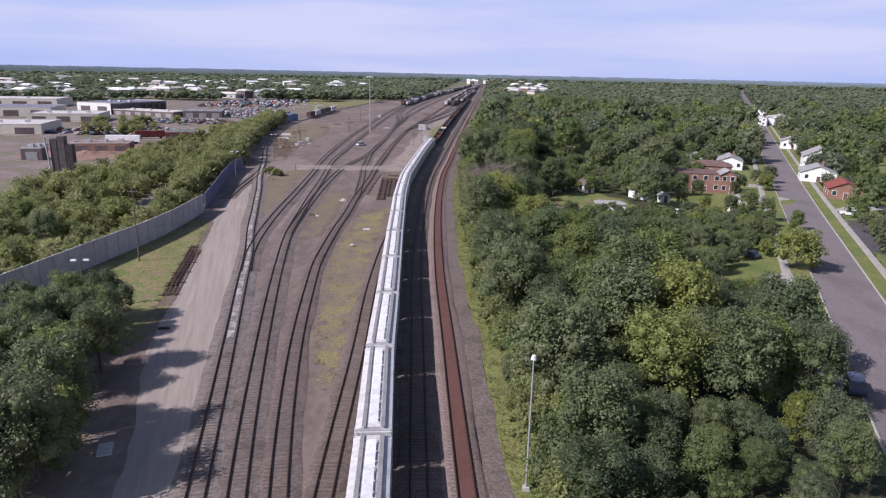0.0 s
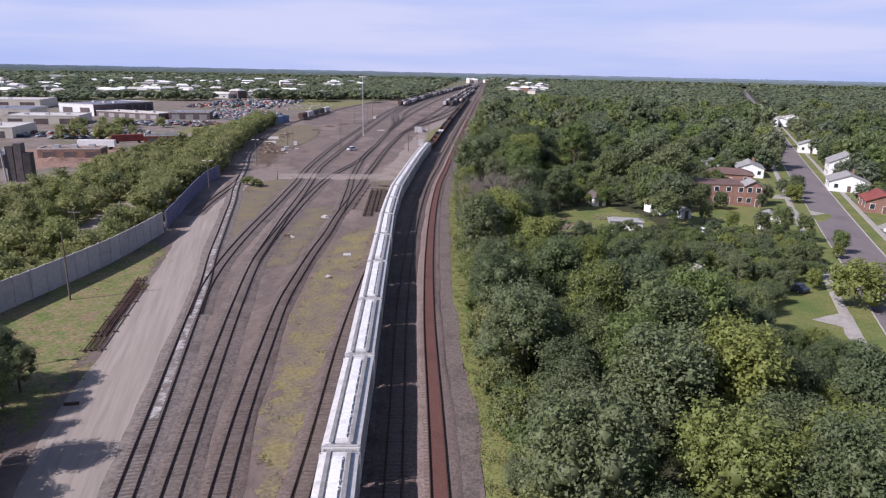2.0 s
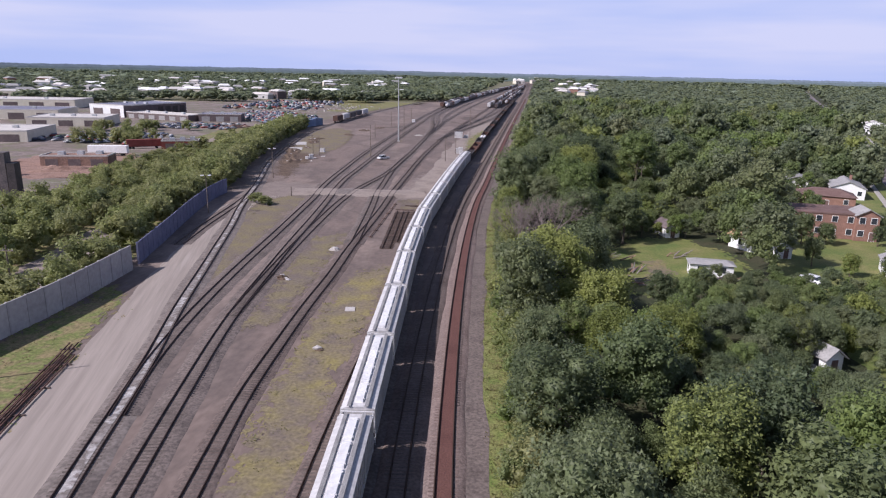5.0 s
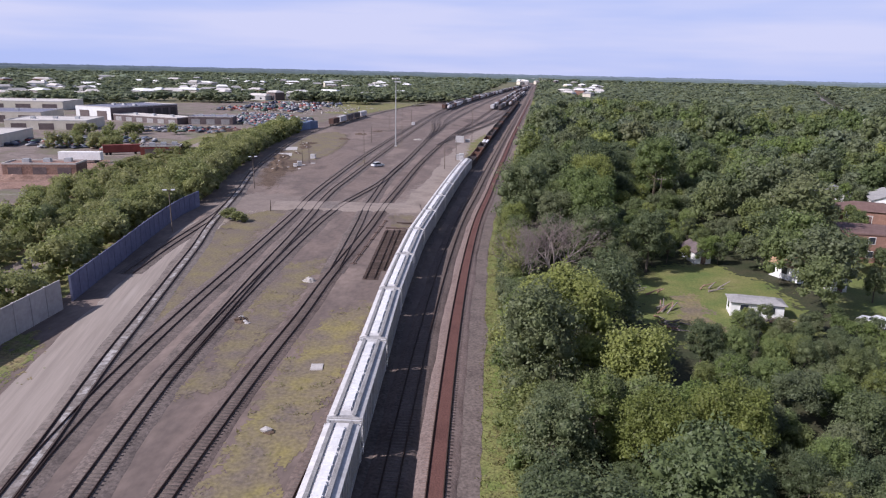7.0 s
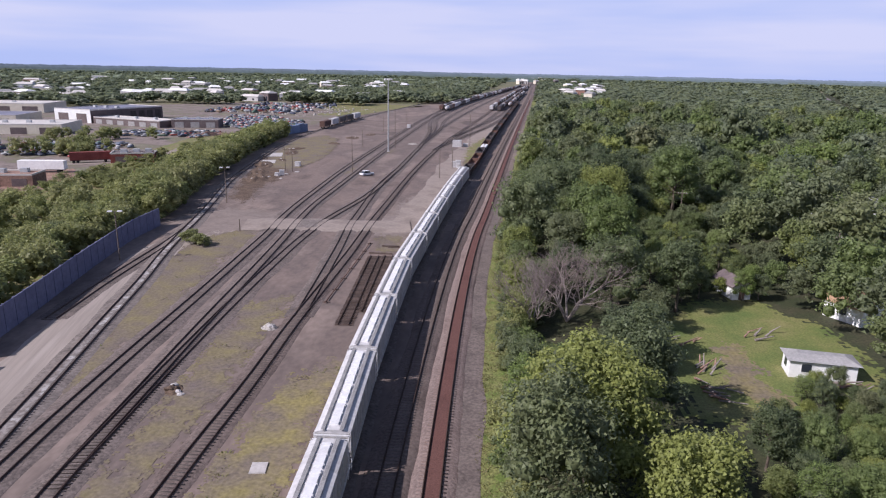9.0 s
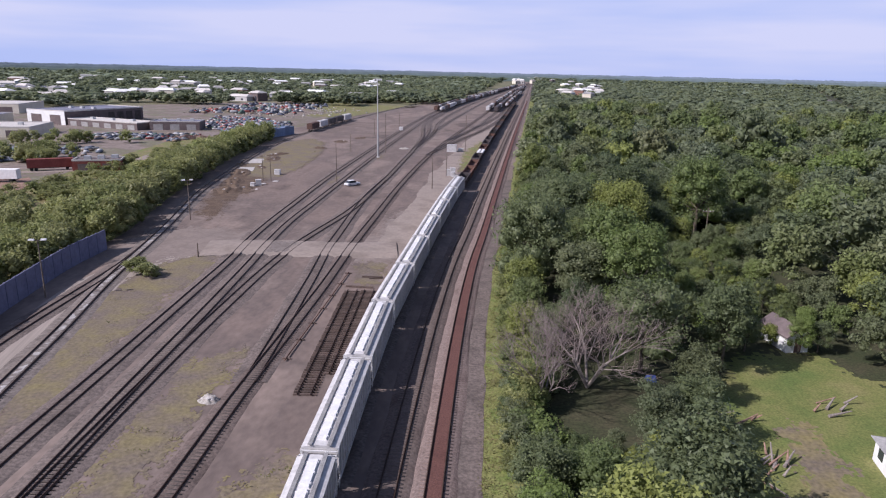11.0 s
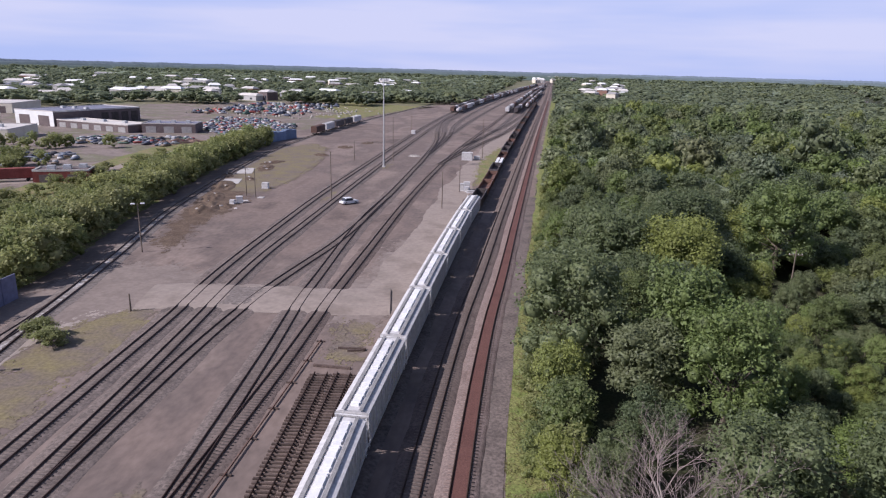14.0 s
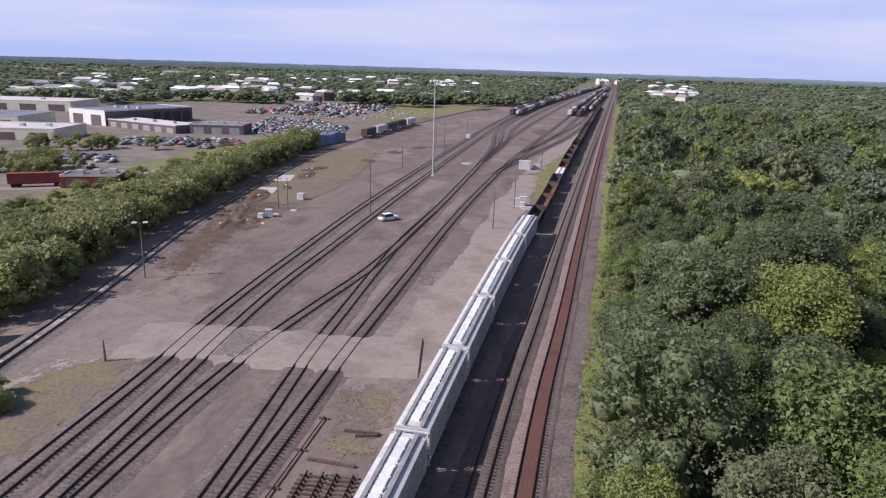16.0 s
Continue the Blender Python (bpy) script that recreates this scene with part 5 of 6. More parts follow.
def timber(x, y, a, ln, label="dark weathered timber baulk lying on the dirt"):
    t = thing("timber", label, "timber")
    bm = bmesh.new()
    box(bm, -ln / 2, ln / 2, -0.15, 0.15, 0.03, 0.32, 0.02)
    part("baulk", bm, M_oldtie, t)
    t.matrix_basis = pose(x, y, 0.02, 0, 0, a)


timber(-17.2, 216.4, -3, 4.6)
timber(-16.0, 222.0, 2, 3.6)
timber(-15.4, 221.5, 14, 2.2)
timber(-37.0, 83.5, 10, 1.5)

# ---------------------------------------------------------------- slabs, heaps and rubble
def slab(x, y, a, w, d):
    s = thing("concrete_slab", "pale concrete slab lying on the gravel", "slab")
    bm = bmesh.new()
    box(bm, -w / 2, w / 2, -d / 2, d / 2, 0, 0.14, 0.03)
    part("slab", bm, M_concrete, s)
    s.matrix_basis = pose(x, y, 0.03, 0, 0, a)


slab(-16.4, 143.8, 8, 1.5, 1.7)
slab(-30.5, 54.2, 20, 1.3, 2.2)
slab(-80.5, 339, 15, 5.5, 9)
slab(-84, 360, 15, 5, 12)
slab(-65.4, 311, 30, 2.2, 1.6)
slab(-62.8, 316.5, 0, 1.6, 1.6)


def heap(name, label, x, y, w, d, h, mat, seed, a=0, stones=0):
    """A low uneven mound, with loose lumps on it."""
    t = thing(name, label, "heap")
    n = 22
    rr = np.random.default_rng(seed)
    V, F = [], []
    for j in range(n):
        for i in range(n):
            u, v = i / (n - 1) * 2 - 1, j / (n - 1) * 2 - 1
            e = max(0.0, 1 - (u * u + v * v) ** 1.1)
            V.append((u * w / 2, v * d / 2, -0.05 + h * e * (0.62 + 0.65 * noise.noise((u * 2.4 + seed, v * 2.4, seed)) + 0.25 * noise.noise((u * 7, v * 7, seed)))))
    for j in range(n - 1):
        for i in range(n - 1):
            k = j * n + i
            F.append((k, k + 1, k + n + 1, k + n))
    shared("mound", poly_mesh("mound", V, F, mat), t)
    for k in range(stones):
        bm = bmesh.new()
        u, v = rr.normal(0, 0.36, 2)
        s = rr.uniform(0.18, 0.5)
        bmesh.ops.create_icosphere(bm, subdivisions=1, radius=s)
        for q in bm.verts:
            q.co *= rr.uniform(0.6, 1.25)
            q.co.x, q.co.y, q.co.z = q.co.x * 1.3 + u * w / 2, q.co.y + v * d / 2, q.co.z * 0.7 + h * 0.5 * max(0, 1 - u * u - v * v)
        part("lump", bm, mat if k % 3 else M_concrete, t)
    t.matrix_basis = pose(x, y, 0.03, 0, 0, a)
    return t


heap("rubble_heap", "small heap of broken pale stones and weeds", -26.2, 176.5, 2.6, 2.0, 0.8, M_rubble, 2, 0, 9)
heap("debris_heap", "small dark heap of track debris", -30.8, 157.5, 2.2, 3.0, 0.6, M_heap, 3, 20, 7)
heap("debris_heap", "small dark heap of track debris", -17.5, 129, 0.8, 0.8, 0.4, M_heap, 4, 0, 3)
for k, (x, y, w, d, h, a) in enumerate(((-71, 300, 6, 16, 2.1, 14), (-75, 314, 5, 14, 1.8, 20), (-79.5, 331, 6, 18, 2.0, 18), (-68, 304, 4, 7, 1.2, 40), (-80, 368, 5, 16, 1.3, 10), (-82, 381, 5, 12, 1.5, -20),
                                        (-71, 407, 5, 8, 1.6, 30), (-68, 436, 6, 10, 1.3, 10), (-34, 414, 4, 4, 1.8, 0), (-86, 349, 4, 12, 1.2, 15), (-62, 455, 5, 9, 1.1, 0), (-77, 345, 3, 8, 1.0, 30))):
    heap("spoil_heap", "low brown mound of soil and scrap", x, y, w * 1.25, d * 1.2, h * 0.5, M_heap if k != 8 else M_rubble, 10 + k, a, 5)
heap("soil_bank", "long brown bank of soil and scrap", -141, 428, 6, 30, 2.6, M_soil, 30, -26, 4)
tagged(patch("works_ground", [(-112, 195), (-250, 215), (-340, 330), (-340, 620), (-200, 800), (-112, 660), (-104, 480), (-116, 430), (-124, 330), (-114, 255)], 0.012, M_works, 2.0, 32), "dusty brown-grey dirt of works and scrap yards", "ground", kind="structure")
tagged(patch("bare_soil", [(-162, 250), (-140, 244), (-118, 250), (-120, 285), (-138, 308), (-168, 296)], 0.022, M_soil, 1.5, 31), "bare reddish soil of a works yard", "ground", kind="structure")
tagged(ribbon("dirt_track", [(-160, 314), (-134, 326), (-128.5, 338), (-127.5, 356), (-131, 382), (-130, 396), (-122, 430)], 2.1, 0.06, M_cross, 0.3, 36), "pale dirt track through the scrub", "road", kind="structure")
tagged(patch("bare_dirt", BARE, 0.05, M_cross, 0.5, 37), "bare pale dirt behind the barrier wall", "ground", kind="structure")
tagged(fade_patch("field_grass", [(-128, 600), (-100, 590), (-88, 680), (-62, 760), (-150, 790), (-160, 715)], 0.03, M_weeds, 1.6, 6.0, 38), "rough green field beside the scrap yard", "grass", kind="structure")
heap("soil_bank", "reddish bank of dug soil", -138, 262, 20, 8, 1.8, M_soil, 33, 40, 0)
heap("rubble_bank", "low bank of broken concrete and scrap", -150, 640, 62, 40, 3.4, M_works, 34, -20, 30)
heap("rubble_bank", "low bank of broken concrete and scrap", -186, 680, 40, 30, 3.0, M_works, 35, 10, 30)
bm = bmesh.new()
bmesh.ops.create_icosphere(bm, subdivisions=1, radius=0.9)
lump_v = np.array([v.co[:] for v in bm.verts]) * np.random.default_rng(3).uniform(0.6, 1.2, (len(bm.verts), 1))
lump_f = np.array([[v.index for v in f.verts] for f in bm.faces])
bm.free()
lumps = [(-155 + rng.normal(0, 22), 645 + rng.normal(0, 24), rng.uniform(0.5, 1.8), rng.uniform(0.5, 1.7)) for i in range(520)]
tagged(scatter("broken_concrete", lump_v, lump_f, lumps, M_rubble, 39), "scattered pale lumps of broken concrete and scrap", "rubble", kind="stuff")


# ---------------------------------------------------------------- poles and lamps
def light_mast(x, y, h):
    m = thing("light_mast", "tall galvanised floodlight mast in the yard", "lamp", "yard lights")
    bm = bmesh.new()
    tube(bm, (0, 0, 0), (0, 0, h), 0.34, 0.16, 10)
    part("pole", bm, M_galv, m)
    bm = bmesh.new()
    box(bm, -0.6, 0.6, -0.6, 0.6, 0, 0.5, 0.08)
    part("base", bm, M_concrete, m)
    bm = bmesh.new()
    for a in range(10):
        c, s = math.cos(a * math.tau / 10), math.sin(a * math.tau / 10)
        tube(bm, (c * 1.3, s * 1.3, h), (math.cos((a + 1) * math.tau / 10) * 1.3, math.sin((a + 1) * math.tau / 10) * 1.3, h), 0.05, n=5)
    for a in range(3):
        tube(bm, (0, 0, h), (math.cos(a * 2.1) * 1.3, math.sin(a * 2.1) * 1.3, h), 0.05, n=5)
    part("ring", bm, M_galv, m)
    for a in range(8):
        c, s = math.cos(a * math.tau / 8), math.sin(a * math.tau / 8)
        bm = bmesh.new()
        loft(bm, [[(c * r + s * k, s * r - c * k, z) for k, z in ((-0.32, h - 0.3 + d), (0.32, h - 0.3 + d), (0.32, h + 0.3 + d), (-0.32, h + 0.3 + d))] for r, d in ((1.35, 0), (1.75, -0.12))])
        part("floodlight", bm, M_white, m)
    m.matrix_basis = Matrix.Translation((x, y, 0.03))


def t_lamp(x, y, h, a, mat=M_pole):
    """A pole with a cross-arm and two flat lamp heads."""
    p = thing("yard_lamp", "slim pole with two flat lamp heads on a cross-arm", "lamp", "yard lights")
    bm = bmesh.new()
    tube(bm, (0, 0, 0), (0, 0, h), 0.13, 0.08, 8)
    part("pole", bm, mat, p)
    bm = bmesh.new()
    tube(bm, (-1.0, 0, h - 0.1), (1.0, 0, h - 0.1), 0.05, n=6)
    part("arm", bm, mat, p)
    for s in (-1, 1):
        bm = bmesh.new()
        box(bm, s * 0.85 - 0.42, s * 0.85 + 0.42, -0.24, 0.24, h - 0.06, h + 0.14, 0.06)
        part("lamp_head", bm, M_white, p)
    p.matrix_basis = pose(x, y, 0.03, 0, 0, a)


def utility_pole(x, y, h, arm=True, mat=M_pole, r=0.15):
    p = thing("utility_pole", "weathered upright timber pole", "pole", "poles")
    bm = bmesh.new()
    tube(bm, (0, 0, 0), (0, 0, h), r, r * 0.6, 8)
    part("pole", bm, mat, p)
    if arm:
        bm = bmesh.new()
        box(bm, -1.1, 1.1, -0.06, 0.06, h - 0.9, h - 0.76)
        part("cross_arm", bm, mat, p)
        for k in (-0.95, -0.4, 0.4, 0.95):
            bm = bmesh.new()
            tube(bm, (k, 0, h - 0.76), (k, 0, h - 0.58), 0.05, 0.03, 6)
            part("insulator", bm, M_white, p)
    p.matrix_basis = pose(x, y, 0.03)


light_mast(-40.7, 380.8, 30.8)
for x, y, h, a in ((-65.4, 260.2, 9.4, 25), (-63.9, 205.4, 9.2, 15), (-51.1, 90.5, 7.4, 10)):
    t_lamp(x, y, h, a)
for x, y, h, arm in ((-40.0, 397, 16.8, False), (-43.7, 318, 13, False), (-13.0, 312.4, 9.7, False), (-10.2, 337.5, 7.9, False), (-6.2, 414.6, 15.9, False), (-54.8, 395.4, 7.7, False),
                     (-67.1, 317.2, 8.4, True), (-64.4, 316.7, 8.0, False), (-54.4, 115.4, 10.6, False), (-66.0, 140, 9, True), (-57, 470, 9, False), (-50, 520, 9, False)):
    utility_pole(x, y, h, arm)
utility_pole(-50.7, 230.5, 2.7, False, M_pole, 0.16)
utility_pole(62.5, 205, 10, True)
utility_pole(58, 190, 9.5, True)
utility_pole(49, 250, 9, True)
# the grey lamp by the main line
lamp = thing("roadside_lamp", "tall grey steel lamp pole at the edge of the wood", "lamp")
bm = bmesh.new()
tube(bm, (0, 0, 0), (0, 0, 12.2), 0.11, 0.06, 8)
part("pole", bm, M_galv, lamp)
bm = bmesh.new()
tube(bm, (0, 0, 12.1), (0, 0, 12.45), 0.26, 0.16, 10)
part("lamp_head", bm, M_white, lamp)
bm = bmesh.new()
box(bm, -0.3, 0.3, -0.3, 0.3, 0, 0.35, 0.04)
part("base", bm, M_concrete, lamp)
lamp.matrix_basis = Matrix.Translation((7.8, 49.3, 0.03))


def cabinet(x, y, a, w, d, h, label="pale grey steel signal cabinet beside the track"):
    c = thing("signal_cabinet", label, "cabinet", "line-side cabinets")
    bm = bmesh.new()
    box(bm, -w / 2, w / 2, -d / 2, d / 2, 0.2, h, 0.02)
    part("body", bm, M_white, c)
    bm = bmesh.new()
    box(bm, -w / 2 - 0.08, w / 2 + 0.08, -d / 2 - 0.08, d / 2 + 0.08, h, h + 0.1, 0.04)
    part("roof", bm, M_greysteel, c)
    bm = bmesh.new()
    box(bm, -w / 2 - 0.1, w / 2 + 0.1, -d / 2 - 0.1, d / 2 + 0.1, 0, 0.2)
    part("plinth", bm, M_concrete, c)
    bm = bmesh.new()
    box(bm, -w / 2 + 0.12, w / 2 - 0.12, -d / 2 - 0.03, -d / 2, 0.35, h - 0.15)
    part("door", bm, M_greysteel, c)
    c.matrix_basis = pose(x, y, 0.03, 0, 0, a)


for x, y, a, w, d, h in ((-9.6, 339, 5, 1.6, 1.2, 2.2), (-8.0, 337.5, 5, 1.2, 1.0, 1.6), (-8.2, 341, 5, 1.8, 1.2, 2.4), (-12, 408, 0, 4.2, 2.6, 3.0), (-8.2, 410, 0, 2.4, 1.6, 1.4), (-6.8, 336, 5, 2.4, 0.8, 0.7),
                         (-65.6, 308.5, 20, 1.6, 1.2, 1.7), (-66.8, 306.8, 0, 1.2, 1.0, 1.0), (-66.4, 330, 0, 1.8, 1.4, 1.6), (-47, 505, 0, 2, 2, 2)):
    cabinet(x, y, a, w, d, h)


# ---------------------------------------------------------------- vehicles
def car(label, paint, x, y, a, ln=4.7, w=1.85, h=1.5, van=False, name="car"):
    """A road vehicle: shaped body, glazed cabin, four wheels."""
    c = thing(name, label, "car", "parked cars")
    bm = bmesh.new()
    hw = w / 2
    sec = lambda y, z0, z1, k: [(-hw * k, y, z0), (hw * k, y, z0), (hw, y, (z0 + z1) / 2), (hw * 0.93, y, z1), (-hw * 0.93, y, z1), (-hw, y, (z0 + z1) / 2)]
    loft(bm, [sec(yy, z0, z1, k) for yy, z0, z1, k in ((-ln / 2, 0.4, 0.75, 0.85), (-ln / 2 + 0.15, 0.28, 0.9, 0.95), (-ln * 0.2, 0.25, 0.95, 0.97), (ln * 0.2, 0.25, 0.95, 0.97), (ln / 2 - 0.15, 0.28, 0.85, 0.95), (ln / 2, 0.4, 0.7, 0.85))])
    part("body", bm, paint, c)
    bm = bmesh.new()
    y0, y1 = (-ln * 0.47, ln * 0.28) if van else (-ln * 0.36, ln * 0.2)
    loft(bm, [[(-hw * k, a_, z), (hw * k, a_, z), (hw * k, b_, z), (-hw * k, b_, z)] for k, a_, b_, z in ((0.92, y0, y1, 0.93), (0.80, y0 + 0.35, y1 - 0.5, h - 0.06))])
    part("windows", bm, M_glass, c)
    bm = bmesh.new()
    loft(bm, [[(-hw * k, a_, z), (hw * k, a_, z), (hw * k, b_, z), (-hw * k, b_, z)] for k, a_, b_, z in ((0.82, y0 + 0.3, y1 - 0.45, h - 0.07), (0.72, y0 + 0.42, y1 - 0.58, h))])
    part("roof", bm, paint, c)
    for s in (-1, 1):
        for e in (-0.3, 0.3):
            bm = bmesh.new()
            tube(bm, (s * (hw - 0.2), e * ln, 0.33), (s * (hw + 0.01), e * ln, 0.33), 0.33, 0.33, 12)
            wh = part("wheel", bm, M_rubber, c)
            bm = bmesh.new()
            tube(bm, (s * (hw + 0.005), e * ln, 0.33), (s * (hw + 0.025), e * ln, 0.33), 0.19, 0.17, 10)
            part("rim", bm, M_galv, wh)
    c.matrix_basis = pose(x, y, 0.05, 0, 0, a)
    return c


car("white pickup parked on the yard dirt", M_carwhite, -37.8, 313.5, -40, 5.0, 1.9, 1.7)


# ---------------------------------------------------------------- the residential street
tagged(ribbon("street", STREET, 4.5, 0.05, M_asphalt, 0.0, 60), "worn grey-brown asphalt residential street", "road", kind="structure")
for side in (-1, 1):
    tagged(ribbon("kerb", offset(STREET[1:8], side * 4.65), 0.16, 0.19, M_paving, 0.0, 61, edge_z=0.04), "pale concrete kerb of the street", "kerb", kind="structure")
    tagged(ribbon("street_verge", offset(STREET[1:8], side * 6.3), 1.5, 0.12, M_lawn, 0.05, 62), "mown green grass strip beside the street", "grass", kind="structure")
tagged(ribbon("pavement", offset(STREET[1:8], -8.8), 0.8, 0.15, M_paving, 0.0, 63, edge_z=0.11), "pale concrete footpath beside the street", "pavement", kind="structure")
tagged(ribbon("pavement", offset(STREET[1:8], 8.1), 0.75, 0.15, M_paving, 0.0, 64, edge_z=0.11), "pale concrete footpath beside the street", "pavement", kind="structure")
tagged(patch("front_lawns", [(58, 95), (66, 117), (72, 131), (92, 176), (117, 238), (104, 246), (60, 176), (47, 112), (46, 100)], 0.05, M_lawn, 0.3, 65), "mown green lawns before the houses", "grass", kind="structure")
tagged(patch("front_lawns", offset(STREET[2:7], 9) + offset(STREET[2:7], 50)[::-1], 0.05, M_lawn, 0.3, 66), "mown green lawns before the houses", "grass", kind="structure")
tagged(fade_patch("clearing_grass", [(26, 158), (33, 156), (39, 161), (41, 165), (50, 163), (53, 172), (53, 186), (47, 197), (38, 196), (30, 187), (26, 177)], 0.06, M_lawn, 0.45, 2.6, 67), "sunlit rough green lawn in a clearing", "grass", kind="structure")
tagged(patch("back_gardens", LOTS[1], 0.055, M_lawn, 0.8, 68), "green back gardens between the trees", "grass", kind="structure")
tagged(fade_patch("worn_path", [(35, 156), (37.5, 158), (37.5, 178), (34, 176), (33, 164)], 0.075, M_yellow, 0.3, 1.8, 69), "worn straw-coloured patch in the lawn", "grass", kind="structure")
for k, o in enumerate(([(57, 103), (59.5, 102), (66, 113.5), (63.5, 116), (57, 113), (60, 110)], [(86, 186), (92, 186), (104, 193), (101, 198), (88, 193)], [(100, 214), (108, 214), (112, 219), (104, 221)],
                       [(107, 171), (118, 178), (130, 180), (131, 184), (116, 185), (108, 178)])):
    tagged(patch("driveway", o, 0.10, M_paving, 0.1, 70 + k), "pale concrete driveway", "driveway", kind="structure")
tagged(patch("car_park", [(103, 164), (118, 168), (112, 140), (91, 129), (90, 134)], 0.09, M_tar, 0.1, 75), "dark asphalt car park", "car park", kind="structure")


def house(label, x, y, a, w, d, h, rise, wall, roof, floors=1, name="house", gable=True, cols=3, chimney=False, door=True):
    """A house: walls, an overhanging gable or hip roof, windows with panes, a door."""
    g = thing(name, label, "house" if name == "house" else name.replace("_", " "), "houses" if name == "house" else "")
    bm = bmesh.new()
    if gable:
        loft(bm, [[(-w / 2, yy, 0), (w / 2, yy, 0), (w / 2, yy, h), (0, yy, h + rise), (-w / 2, yy, h)] for yy in (-d / 2, d / 2)])
    else:
        box(bm, -w / 2, w / 2, -d / 2, d / 2, 0, h)
    part("wall", bm, wall, g)
    o, t = 0.4, 0.16
    if gable:
        k = rise / (w / 2)
        for s in (-1, 1):
            bm = bmesh.new()
            loft(bm, [[(0, yy, h + rise + 0.02), (s * (w / 2 + o), yy, h - k * o + 0.02), (s * (w / 2 + o), yy, h - k * o + 0.02 + t), (0, yy, h + rise + 0.02 + t)] for yy in (-d / 2 - o, d / 2 + o)])
            part("roof", bm, roof, g)
    elif rise > 0:
        bm = bmesh.new()
        m = min(w, d) * 0.45
        loft(bm, [[(-w / 2 - o, -d / 2 - o, h), (w / 2 + o, -d / 2 - o, h), (w / 2 + o, d / 2 + o, h), (-w / 2 - o, d / 2 + o, h)],
                  [(-w / 2 - o + m, -d / 2 - o + m, h + rise), (w / 2 + o - m, -d / 2 - o + m, h + rise), (w / 2 + o - m, d / 2 + o - m, h + rise), (-w / 2 - o + m, d / 2 + o - m, h + rise)]])
        part("roof", bm, roof, g)
    else:
        bm = bmesh.new()
        box(bm, -w / 2 - 0.15, w / 2 + 0.15, -d / 2 - 0.15, d / 2 + 0.15, h, h + 0.3, 0.05)
        part("roof", bm, roof, g)
    fh = h / floors
    for side in range(4):
        span, out = (w, d / 2) if side % 2 == 0 else (d, w / 2)
        n = cols if side % 2 == 0 else max(1, int(span / 3.2))
        for fl in range(floors):
            for c in range(n):
                u = (c + 0.5) / n * span - span / 2
                z = fl * fh + fh * 0.38
                is_door = door and side == 0 and fl == 0 and c == n // 2
                ww, hh, z = (0.5, 2.0, 0.05) if is_door else (0.55, min(1.3, fh * 0.45), z)
                m = pose(0, 0, 0, 0, 0, side * 90)
                bm = bmesh.new()
                box(bm, u - ww - 0.1, u + ww + 0.1, -out - 0.06, -out + 0.02, z - 0.08, z + hh + 0.1)
                fr = part("door" if is_door else "window", bm, M_siding, g)
                fr.matrix_basis = m
                bm = bmesh.new()
                box(bm, u - ww, u + ww, -out - 0.075, -out - 0.055, z, z + hh)
                part("door_leaf" if is_door else "pane", bm, M_brownroof if is_door else M_glass, fr)
    if chimney:
        bm = bmesh.new()
        box(bm, w * 0.12, w * 0.12 + 0.7, d * 0.2, d * 0.2 + 0.6, h, h + rise + 1.0)
        part("chimney", bm, M_brick, g)
    g.matrix_basis = pose(x, y, 0.04, 0, 0, a)
    return g


house("two-storey red brick house with white window frames", 82.5, 207.5, -10, 16, 10, 5.6, 0, M_brick, M_brownroof, 2, gable=False, cols=5)
house("red brick gabled front wing with white trim", 88.3, 203.5, -10, 4.6, 6, 5.8, 1.3, M_brick, M_greyroof, 2, cols=2)
house("low house with a brown shingle roof", 100, 245, -20, 14, 9, 3.2, 1.6, M_brick, M_brownroof, gable=False)
house("white house with a grey shingle roof", 114, 262, -20, 9, 14, 3.3, 1.8, M_siding, M_greyroof, chimney=True)
house("white house among the trees", 104, 272, -20, 10, 8, 3.0, 1.6, M_siding, M_greyroof)
house("brick house with a broad red shingle roof", 122.5, 199.5, -22, 9, 12, 3.2, 1.9, M_brick, M_redroof)
house("white gabled house with a porch", 133, 233, -24, 11, 12, 3.3, 2.2, M_siding, M_greyroof, chimney=True)
house("tall white house with a grey shingle roof", 150, 263, -24, 12, 14, 5.6, 3.0, M_siding, M_greyroof, 2)
house("white house with a pale roof", 172, 290, -24, 12, 10, 3.4, 2.0, M_siding, M_paleroof)
house("brick building with a pale flat roof beside a car park", 119, 154, -24, 14, 16, 3.6, 0, M_brick, M_paleroof, gable=False)
house("small white cottage with a tan roof", 59.5, 191, 30, 6.5, 6, 2.7, 1.6, M_siding, M_tanroof, cols=2)
house("small weathered white shed with a grey roof", 44.3, 200, 12, 3.2, 5.5, 2.4, 1.0, M_siding, M_darkbrick, name="shed", cols=1)
house("white gabled shed half hidden by trees", 45.5, 130, 20, 2.6, 3.0, 2.4, 1.0, M_siding, M_greyroof, name="shed", cols=1)
house("small white garage with a grey roof", 80, 175, -22, 5, 6, 2.6, 1.2, M_siding, M_greyroof, name="garage", cols=1)
house("small white timber garden shed", 63, 184, 10, 2.6, 2.2, 2.1, 0.7, M_siding, M_greyroof, name="shed", cols=1)
house("low grey-roofed shed among trees", 83, 265, 0, 10, 7, 2.8, 1.0, M_siding, M_greyroof, name="shed", cols=2)
